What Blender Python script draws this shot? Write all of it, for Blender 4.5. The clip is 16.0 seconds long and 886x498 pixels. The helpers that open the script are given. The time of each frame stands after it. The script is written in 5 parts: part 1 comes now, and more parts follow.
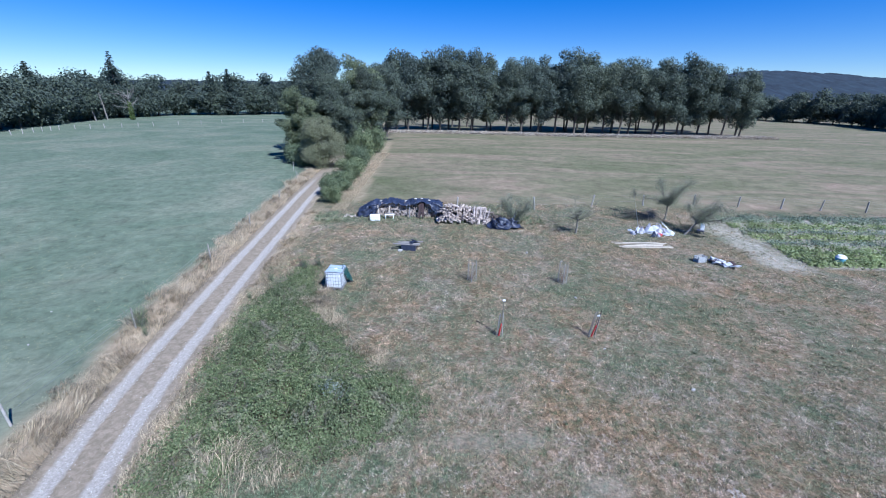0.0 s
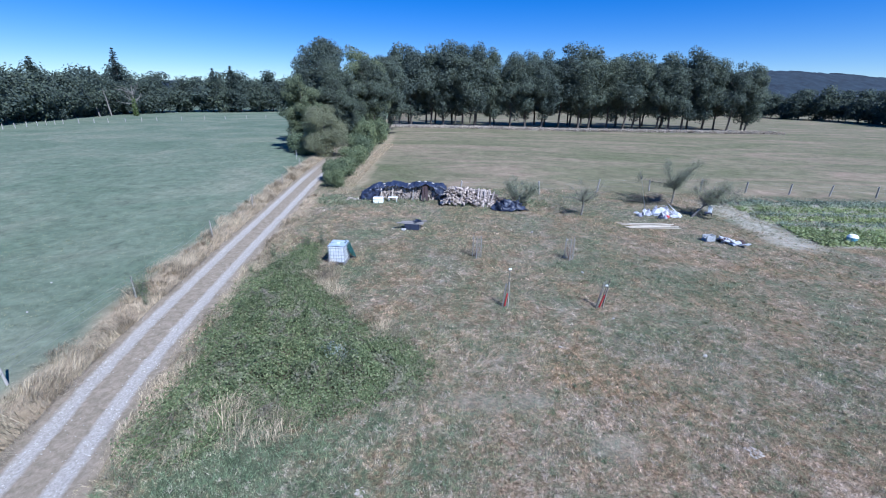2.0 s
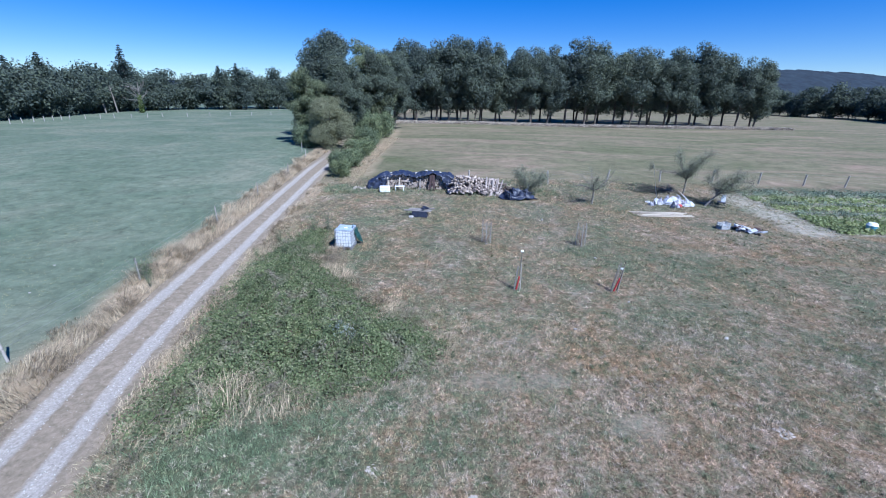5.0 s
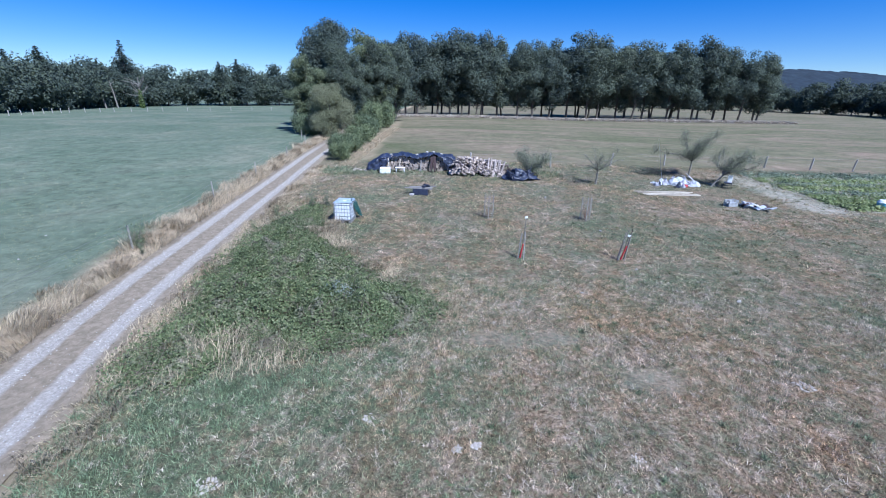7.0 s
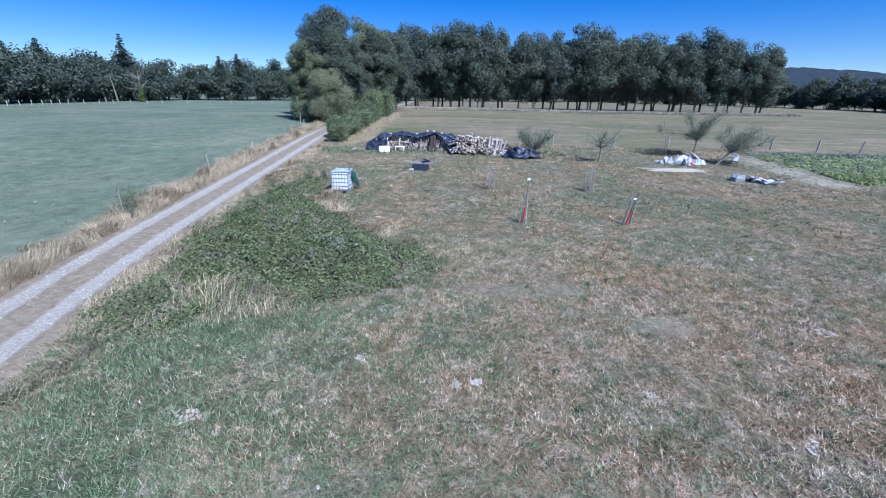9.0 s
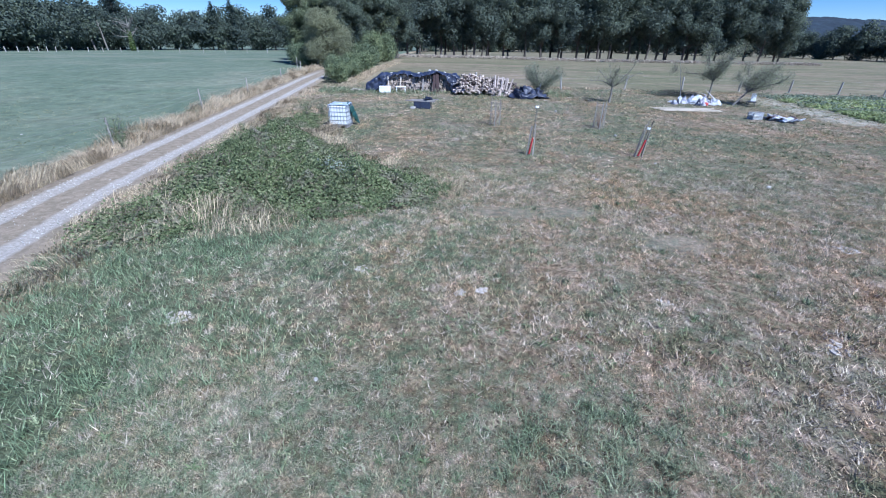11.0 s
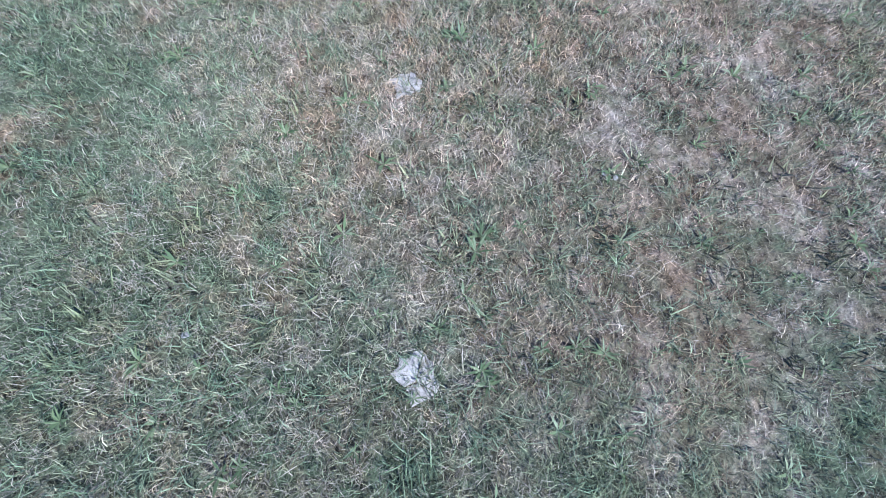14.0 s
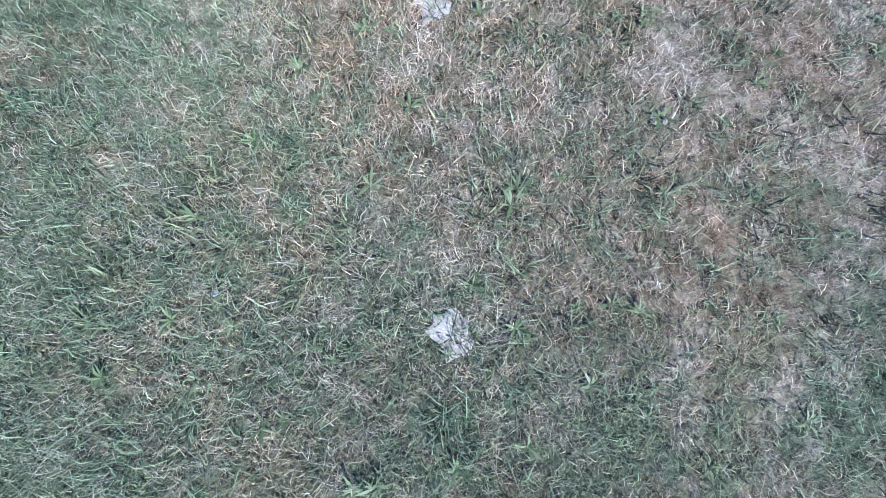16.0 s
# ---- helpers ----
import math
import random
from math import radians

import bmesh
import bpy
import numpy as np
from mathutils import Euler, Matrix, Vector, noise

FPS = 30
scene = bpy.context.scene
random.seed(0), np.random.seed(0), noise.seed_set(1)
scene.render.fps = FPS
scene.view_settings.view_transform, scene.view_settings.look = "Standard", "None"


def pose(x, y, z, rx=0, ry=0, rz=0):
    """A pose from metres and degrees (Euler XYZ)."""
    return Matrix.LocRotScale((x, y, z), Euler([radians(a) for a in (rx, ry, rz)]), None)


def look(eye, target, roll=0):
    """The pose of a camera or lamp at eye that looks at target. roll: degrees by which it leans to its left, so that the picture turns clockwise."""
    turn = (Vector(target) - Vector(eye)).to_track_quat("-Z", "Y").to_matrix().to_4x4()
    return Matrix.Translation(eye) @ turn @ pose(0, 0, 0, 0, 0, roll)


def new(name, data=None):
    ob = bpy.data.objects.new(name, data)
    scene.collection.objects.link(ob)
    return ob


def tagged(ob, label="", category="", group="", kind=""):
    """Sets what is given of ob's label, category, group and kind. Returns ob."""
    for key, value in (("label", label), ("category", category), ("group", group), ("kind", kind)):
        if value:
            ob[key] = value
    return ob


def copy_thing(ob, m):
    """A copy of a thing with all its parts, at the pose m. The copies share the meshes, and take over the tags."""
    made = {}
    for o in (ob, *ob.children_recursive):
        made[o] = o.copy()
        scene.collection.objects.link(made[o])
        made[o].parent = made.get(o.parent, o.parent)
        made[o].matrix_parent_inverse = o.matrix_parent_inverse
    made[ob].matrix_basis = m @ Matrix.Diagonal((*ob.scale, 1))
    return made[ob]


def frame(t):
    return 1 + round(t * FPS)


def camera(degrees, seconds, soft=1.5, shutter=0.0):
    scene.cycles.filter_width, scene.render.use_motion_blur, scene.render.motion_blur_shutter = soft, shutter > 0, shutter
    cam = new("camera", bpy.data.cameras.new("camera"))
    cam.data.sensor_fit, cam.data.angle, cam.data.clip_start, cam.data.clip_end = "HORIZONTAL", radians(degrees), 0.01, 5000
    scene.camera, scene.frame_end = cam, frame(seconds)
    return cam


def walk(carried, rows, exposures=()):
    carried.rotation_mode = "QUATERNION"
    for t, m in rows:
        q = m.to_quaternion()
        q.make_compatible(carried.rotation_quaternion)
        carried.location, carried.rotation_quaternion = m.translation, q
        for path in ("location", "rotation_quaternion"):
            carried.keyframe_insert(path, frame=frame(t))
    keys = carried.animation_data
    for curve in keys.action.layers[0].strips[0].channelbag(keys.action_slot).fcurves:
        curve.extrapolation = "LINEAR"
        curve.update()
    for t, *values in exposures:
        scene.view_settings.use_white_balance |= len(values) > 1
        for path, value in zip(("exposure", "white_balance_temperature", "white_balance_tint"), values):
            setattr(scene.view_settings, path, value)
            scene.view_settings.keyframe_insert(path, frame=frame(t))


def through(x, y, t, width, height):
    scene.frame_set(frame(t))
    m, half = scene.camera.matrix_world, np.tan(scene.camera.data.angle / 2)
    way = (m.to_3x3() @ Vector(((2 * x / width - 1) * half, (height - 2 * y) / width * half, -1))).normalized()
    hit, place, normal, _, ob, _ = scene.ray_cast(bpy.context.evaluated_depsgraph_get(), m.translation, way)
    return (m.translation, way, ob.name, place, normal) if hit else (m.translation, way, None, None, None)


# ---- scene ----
cam = camera(93.0, 16.0, soft=1.0)
METRES, EYE, TILT, LEAN, TURN = 8.4, 10.0, -20.5, -0.8, 0.0
ROWS = [
    (0.0, 0.0, 0.0, 0.0, 0.0, 0.0, -0.0),
    (0.5, -0.002, 0.0141, -0.0304, 0.04, 0.01, -0.0),
    (1.0, -0.0026, 0.026, -0.0742, 0.19, 0.03, -0.07),
    (1.5, -0.0075, 0.0374, -0.1221, 0.3, 0.08, -0.12),
    (2.0, -0.0119, 0.0409, -0.1625, 0.34, 0.07, -0.11),
    (2.5, -0.013, 0.0481, -0.1856, 0.37, 0.07, -0.14),
    (3.0, -0.0248, 0.0559, -0.1901, 0.41, 0.04, -0.14),
    (3.5, -0.0341, 0.0626, -0.1919, 0.52, 0.02, -0.19),
    (4.0, -0.0405, 0.0759, -0.2001, 0.67, -0.0, -0.24),
    (6.5, -0.0449, 0.1406, -0.3669, 0.97, -0.01, -0.33),
    (7.0, -0.0458, 0.1579, -0.4082, 0.98, -0.03, -0.35),
    (7.5, -0.043, 0.1729, -0.4523, 1.03, -0.03, -0.38),
    (8.0, -0.0418, 0.1882, -0.4933, 1.07, -0.07, -0.41),
    (10.5, -0.038, 0.2624, -0.6636, 1.23, -1.71, -0.5),
    (11.0, -0.0431, 0.272, -0.6869, 1.42, -5.74, -0.57),
    (11.5, -0.0529, 0.283, -0.7062, 1.41, -11.88, -0.61),
    (12.0, -0.0547, 0.2952, -0.7375, 1.44, -19.51, -0.66),
    (12.5, -0.054, 0.3054, -0.7769, 1.48, -28.81, -0.72),
    (13.0, -0.0549, 0.3156, -0.8209, 1.52, -39.27, -0.81),
    (13.5, -0.0574, 0.3238, -0.8544, 1.55, -47.33, -0.93),
    (14.0, -0.062, 0.3325, -0.8706, 1.54, -53.09, -0.99),
    (14.5, -0.0684, 0.3408, -0.8777, 1.52, -57.32, -1.04),
    (15.0, -0.0745, 0.3473, -0.8765, 1.54, -60.51, -1.07),
    (15.5, -0.0805, 0.352, -0.8747, 1.52, -62.89, -1.12),
    (16.0, -0.0834, 0.3594, -0.8691, 1.53, -64.64, -1.11),
]
walk(cam, [(t, pose(0, 0, EYE, TILT, LEAN, TURN) @ pose(METRES * x, METRES * y, METRES * z, 90 + pitch, roll, yaw)) for t, x, y, z, yaw, pitch, roll in ROWS],
     exposures=[(0.0, 0.74, 5120, 9), (8.0, 0.74, 5120, 9), (11.0, 0.78, 5100, 8), (12.5, 0.88, 5060, 8), (14.0, 0.88, 5030, 8), (16.0, 1.02, 5080, 7)])

# ---- world and sun ----
world = bpy.data.worlds.new("world")
scene.world = world
world.use_nodes = True
wn = world.node_tree
sky = wn.nodes.new("ShaderNodeTexSky")
sky.sky_type = "NISHITA"
sky.sun_disc = False
sky.sun_elevation = radians(48.5)
sky.sun_rotation = radians(139)
sky.altitude = 1500
sky.air_density, sky.dust_density, sky.ozone_density = 1.0, 0.0, 5.0
deep = wn.nodes.new("ShaderNodeHueSaturation")
deep.inputs["Hue"].default_value = 0.52
deep.inputs["Saturation"].default_value = 1.62
even = wn.nodes.new("ShaderNodeGamma")
even.inputs["Gamma"].default_value = 0.76
wn.links.new(sky.outputs[0], even.inputs["Color"])
wn.links.new(even.outputs[0], deep.inputs["Color"])
wn.links.new(deep.outputs[0], wn.nodes["Background"].inputs[0])
wn.nodes["Background"].inputs[1].default_value = 0.105
sun = new("sun", bpy.data.lights.new("sun", "SUN"))
sun.data.energy, sun.data.angle, sun.data.color = 5.0, radians(0.5), (1.0, 0.95, 0.88)
sun.matrix_world = look((0, 0, 60), (-0.434, 0.50, 60 - 0.75))


# ---- helpers of this scene ----
def sstep(a, b, v):
    t = np.clip((np.asarray(v, dtype=float) - a) / (b - a), 0, 1)
    return t * t * (3 - 2 * t)


def gz(x, y):
    """The height of the land."""
    a = 1.0 - 0.5 * sstep(0, 35, x)
    return a * sstep(12, 52, y) - (a + 0.6) * sstep(60, 180, y)


def gzf(x, y):
    return float(gz(x, y))


def mesh_np(name, verts, faces):
    """A mesh from arrays of vertices and of faces with one number of corners."""
    verts, faces = np.asarray(verts, dtype=np.float32), np.asarray(faces, dtype=np.int32)
    me = bpy.data.meshes.new(name)
    n, k = faces.shape
    me.vertices.add(len(verts))
    me.vertices.foreach_set("co", verts.ravel())
    me.loops.add(n * k)
    me.loops.foreach_set("vertex_index", faces.ravel())
    me.polygons.add(n)
    me.polygons.foreach_set("loop_start", np.arange(0, n * k, k, dtype=np.int32))
    me.update(calc_edges=True)
    return me


def put(name, me, material, parent=None, label="", m=None, smooth=False):
    ob = new(name, me)
    for mt in (material if isinstance(material, (list, tuple)) else [material]):
        me.materials.append(mt)
    if smooth:
        me.polygons.foreach_set("use_smooth", [True] * len(me.polygons))
    if parent:
        ob.parent = parent
    if m is not None:
        ob.matrix_basis = m
    if label:
        ob["label"] = label
    return ob


def part(name, bm, material, parent=None, label="", m=None, smooth=False):
    me = bpy.data.meshes.new(name)
    bm.to_mesh(me)
    bm.free()
    return put(name, me, material, parent, label, m, smooth)


def thing(name, m, label, category, group="", kind=""):
    ob = new(name)
    ob.empty_display_size = 0.2
    ob.matrix_basis = m
    return tagged(ob, label, category, group, kind)


def box(bm, x, y, z, sx, sy, sz, rz=0.0, rx=0.0, ry=0.0, bevel=0.0):
    """A box by its centre and size."""
    r = bmesh.ops.create_cube(bm, size=1.0, matrix=pose(x, y, z, rx, ry, rz) @ Matrix.Diagonal((sx, sy, sz, 1)))
    if bevel:
        edges = list({e for v in r["verts"] for e in v.link_edges})
        bmesh.ops.bevel(bm, geom=edges, offset=bevel, segments=1, affect="EDGES")
    return bm


def rod(bm, a, b, r1, r2=None, sides=6):
    """A tapered rod from a to b."""
    a, b = Vector(a), Vector(b)
    d = b - a
    m = Matrix.Translation((a + b) / 2) @ d.to_track_quat("Z", "Y").to_matrix().to_4x4()
    bmesh.ops.create_cone(bm, cap_ends=True, segments=sides, radius1=r1, radius2=r1 if r2 is None else r2, depth=d.length, matrix=m)
    return bm


def jitter(bm, amount, seed=0):
    for v in bm.verts:
        v.co += noise.noise_vector(v.co * 3.1 + Vector((seed, seed * 2.3, 0))) * amount
    return bm


class Tubes:
    """Bent tapered tubes gathered in one mesh."""

    def __init__(self, sides=6):
        self.v, self.f, self.n = [], [], sides

    def add(self, pts, radii):
        n, base = self.n, len(self.v)
        for i, p in enumerate(pts):
            p = Vector(p)
            d = (Vector(pts[min(i + 1, len(pts) - 1)]) - Vector(pts[max(i - 1, 0)])).normalized()
            u = d.orthogonal().normalized()
            w = d.cross(u)
            for k in range(n):
                a = 2 * math.pi * k / n
                self.v.append(p + (u * math.cos(a) + w * math.sin(a)) * radii[i])
        for i in range(len(pts) - 1):
            for k in range(n):
                a, b = base + i * n + k, base + i * n + (k + 1) % n
                self.f.append((a, b, b + n, a + n))

    def mesh(self, name):
        return mesh_np(name, np.array([tuple(p) for p in self.v]), self.f)


def leaves(rng, pts, normals, size, spread=0.5, aspect=0.6):
    """Kite-shaped leaves at points: arrays of vertices and faces."""
    n = len(pts)
    nv = normals + rng.normal(0, spread, (n, 3))
    nv /= np.linalg.norm(nv, axis=1, keepdims=True) + 1e-9
    u = np.cross(nv, rng.normal(0, 1, (n, 3)))
    u /= np.linalg.norm(u, axis=1, keepdims=True) + 1e-9
    w = np.cross(nv, u)
    s = (size * rng.uniform(0.6, 1.35, n))[:, None]
    v = np.stack([pts - u * s * 0.5, pts + w * s * aspect * 0.5 + nv * s * 0.08, pts + u * s * 0.5, pts - w * s * aspect * 0.5 + nv * s * 0.08], axis=1)
    return v.reshape(-1, 3), np.arange(4 * n).reshape(-1, 4)


def lump_points(rng, lumps, n, shell=0.55):
    """Points and outward normals in a set of lumps (x, y, z, rx, rz)."""
    lumps = np.array(lumps)
    weight = lumps[:, 3] ** 2
    pick = rng.choice(len(lumps), n, p=weight / weight.sum())
    d = rng.normal(0, 1, (n, 3))
    d /= np.linalg.norm(d, axis=1, keepdims=True)
    r = (shell + (1.12 - shell) * rng.random(n) ** 0.8)[:, None]
    c = lumps[pick]
    return c[:, :3] + d * r * np.stack([c[:, 3], c[:, 3], c[:, 4]], axis=1), d


# ---- materials ----
def nodes_of(name):
    m = bpy.data.materials.new(name)
    m.use_nodes = True
    nt = m.node_tree
    return m, nt, nt.nodes["Principled BSDF"]


def add_noise(nt, scale, detail=4.0, rough=0.55, vector=None, distort=0.0):
    n = nt.nodes.new("ShaderNodeTexNoise")
    n.inputs["Scale"].default_value, n.inputs["Detail"].default_value, n.inputs["Roughness"].default_value = scale, detail, rough
    n.inputs["Distortion"].default_value = distort
    if vector is not None:
        nt.links.new(vector, n.inputs["Vector"])
    return n.outputs["Fac"]


def ramp(nt, fac, stops):
    r = nt.nodes.new("ShaderNodeValToRGB")
    el = r.color_ramp.elements
    while len(el) < len(stops):
        el.new(0.5)
    for e, (p, c) in zip(el, stops):
        e.position = p
        e.color = (*c, 1) if len(c) == 3 else c
    nt.links.new(fac, r.inputs[0])
    return r.outputs[0]


def mix(nt, fac, a, b, blend="MIX"):
    m = nt.nodes.new("ShaderNodeMix")
    m.data_type, m.blend_type = "RGBA", blend
    for sock, val in ((m.inputs[0], fac), (m.inputs[6], a), (m.inputs[7], b)):
        if isinstance(val, bpy.types.NodeSocket):
            nt.links.new(val, sock)
        else:
            sock.default_value = val if not isinstance(val, tuple) else (*val, 1)
    return m.outputs[2]


def grey(v):
    return (v, v, v)


def coords(nt):
    return nt.nodes.new("ShaderNodeTexCoord").outputs["Object"]


def bump(nt, bsdf, height, strength=0.4, distance=0.02):
    b = nt.nodes.new("ShaderNodeBump")
    b.inputs["Strength"].default_value, b.inputs["Distance"].default_value = strength, distance
    nt.links.new(height, b.inputs["Height"])
    nt.links.new(b.outputs[0], bsdf.inputs["Normal"])


def surface(name, dark, light, scale=3.0, fine=40.0, rough=0.8, metal=0.0, relief=0.3, stain=None, each=0.25, stretch=None):
    """A mottled surface: two scales of noise between two colours, stains, relief, and some difference from piece to piece."""
    m, nt, b = nodes_of(name)
    v = coords(nt)
    if stretch:
        mp = nt.nodes.new("ShaderNodeMapping")
        mp.inputs["Scale"].default_value = stretch
        nt.links.new(v, mp.inputs[0])
        v = mp.outputs[0]
    big, small = add_noise(nt, scale, 5, 0.6, v), add_noise(nt, fine, 3, 0.6, v)
    c = ramp(nt, big, [(0.3, dark), (0.7, light)])
    c = mix(nt, 0.35, c, ramp(nt, small, [(0.3, dark), (0.7, light)]))
    if stain:
        c = mix(nt, ramp(nt, add_noise(nt, scale * 0.6, 6, 0.7, v, 0.6), [(0.55, grey(0)), (0.68, grey(0.8))]), c, stain)
    if each:
        info = nt.nodes.new("ShaderNodeObjectInfo")
        c = mix(nt, 1.0, c, ramp(nt, info.outputs["Random"], [(0.0, grey(1 - each)), (1.0, grey(1.0))]), "MULTIPLY")
    nt.links.new(c, b.inputs["Base Color"])
    b.inputs["Roughness"].default_value, b.inputs["Metallic"].default_value = rough, metal
    if relief:
        bump(nt, b, small, relief, 0.01)
    return m


def foliage(name, dark, light, tip=None, rough=0.55, through=0.25, dead=None):
    """Leaves: colour changes from leaf to leaf and clump to clump; some light passes through."""
    m, nt, b = nodes_of(name)
    geo = nt.nodes.new("ShaderNodeNewGeometry").outputs["Random Per Island"]
    info = nt.nodes.new("ShaderNodeObjectInfo").outputs["Random"]
    c = ramp(nt, geo, [(0.0, dark), (0.75, light), (1.0, tip or light)])
    clump = add_noise(nt, 0.5, 3, 0.6, coords(nt))
    c = mix(nt, 1.0, c, ramp(nt, clump, [(0.3, grey(0.62)), (0.7, (1.0, 1.0, 0.95))]), "MULTIPLY")
    c = mix(nt, 1.0, c, ramp(nt, info, [(0.0, (0.75, 0.8, 0.85)), (1.0, (1.0, 1.0, 0.9))]), "MULTIPLY")
    if dead:
        c = mix(nt, ramp(nt, add_noise(nt, 0.9, 6, 0.75, coords(nt), 0.8), [(0.53, grey(0)), (0.66, grey(0.75))]), c, dead)
    nt.links.new(c, b.inputs["Base Color"])
    b.inputs["Roughness"].default_value = rough
    b.inputs["Specular IOR Level"].default_value = 0.3
    tr = nt.nodes.new("ShaderNodeBsdfTranslucent")
    nt.links.new(c, tr.inputs[0])
    ms = nt.nodes.new("ShaderNodeMixShader")
    ms.inputs[0].default_value = through
    nt.links.new(b.outputs[0], ms.inputs[1])
    nt.links.new(tr.outputs[0], ms.inputs[2])
    nt.links.new(ms.outputs[0], nt.nodes["Material Output"].inputs[0])
    return m


# the grass cover: one group of nodes gives the patches of dry and green to the ground and to the blades alike
def turf_group():
    g = bpy.data.node_groups.new("turf_patches", "ShaderNodeTree")
    g.interface.new_socket("Color", in_out="OUTPUT", socket_type="NodeSocketColor")
    g.interface.new_socket("Green", in_out="OUTPUT", socket_type="NodeSocketFloat")
    out = g.nodes.new("NodeGroupOutput")
    v = g.nodes.new("ShaderNodeNewGeometry").outputs["Position"]
    large = add_noise(g, 0.16, 4, 0.6, v, 0.8)
    mid = add_noise(g, 0.9, 6, 0.65, v, 0.4)
    fine = add_noise(g, 6.5, 4, 0.6, v, 0.3)
    pos = g.nodes.new("ShaderNodeSeparateXYZ")
    g.links.new(v, pos.inputs[0])
    # greener and damper towards the track's side of the near plot
    side = g.nodes.new("ShaderNodeMapRange")
    side.inputs["From Min"].default_value, side.inputs["From Max"].default_value = 1.0, -4.5
    side.inputs["To Min"].default_value, side.inputs["To Max"].default_value = -0.02, 0.085
    g.links.new(pos.outputs[0], side.inputs[0])
    front = g.nodes.new("ShaderNodeMapRange")
    front.inputs["From Min"].default_value, front.inputs["From Max"].default_value = 13.0, 8.0
    g.links.new(pos.outputs[1], front.inputs[0])
    foot = g.nodes.new("ShaderNodeMapRange")
    foot.inputs["From Min"].default_value, foot.inputs["From Max"].default_value = 0.9, -0.5
    foot.inputs["To Min"].default_value, foot.inputs["To Max"].default_value = 0.0, 0.055
    g.links.new(pos.outputs[1], foot.inputs[0])
    def add(a, b, op="ADD"):
        n = g.nodes.new("ShaderNodeMath")
        n.operation = op
        for s, val in zip(n.inputs, (a, b)):
            if isinstance(val, (int, float)):
                s.default_value = val
            else:
                g.links.new(val, s)
        return n.outputs[0]
    total = add(add(add(large, 0.27, "MULTIPLY"), add(mid, 0.35, "MULTIPLY")), add(add(fine, 0.38, "MULTIPLY"), add(add(side.outputs[0], front.outputs[0], "MULTIPLY"), foot.outputs[0])))
    green = ramp(g, total, [(0.42, grey(0.0)), (0.59, grey(0.97))])
    dry = ramp(g, add_noise(g, 2.3, 5, 0.7, v, 0.5), [(0.3, (0.215, 0.165, 0.115)), (0.5, (0.40, 0.325, 0.25)), (0.70, (0.66, 0.575, 0.50))])
    dry = mix(g, 1.0, dry, ramp(g, add_noise(g, 9.0, 3, 0.6, v, 0.4), [(0.36, (0.72, 0.69, 0.62)), (0.5, (1.0, 0.97, 0.94)), (0.64, (1.22, 1.2, 1.24))]), "MULTIPLY")
    # rusty brown and bleached stretches
    dry = mix(g, 1.0, dry, ramp(g, add_noise(g, 0.28, 6, 0.7, v, 1.0), [(0.36, (1.0, 1.0, 1.0)), (0.64, (0.98, 0.83, 0.66))]), "MULTIPLY")
    fresh = ramp(g, add_noise(g, 1.4, 5, 0.6, v), [(0.3, (0.092, 0.130, 0.072)), (0.7, (0.215, 0.245, 0.150))])
    g.links.new(mix(g, green, dry, fresh), out.inputs[0])
    g.links.new(green, out.inputs[1])
    return g


TURF = turf_group()


def turf_node(nt):
    n = nt.nodes.new("ShaderNodeGroup")
    n.node_tree = TURF
    return n


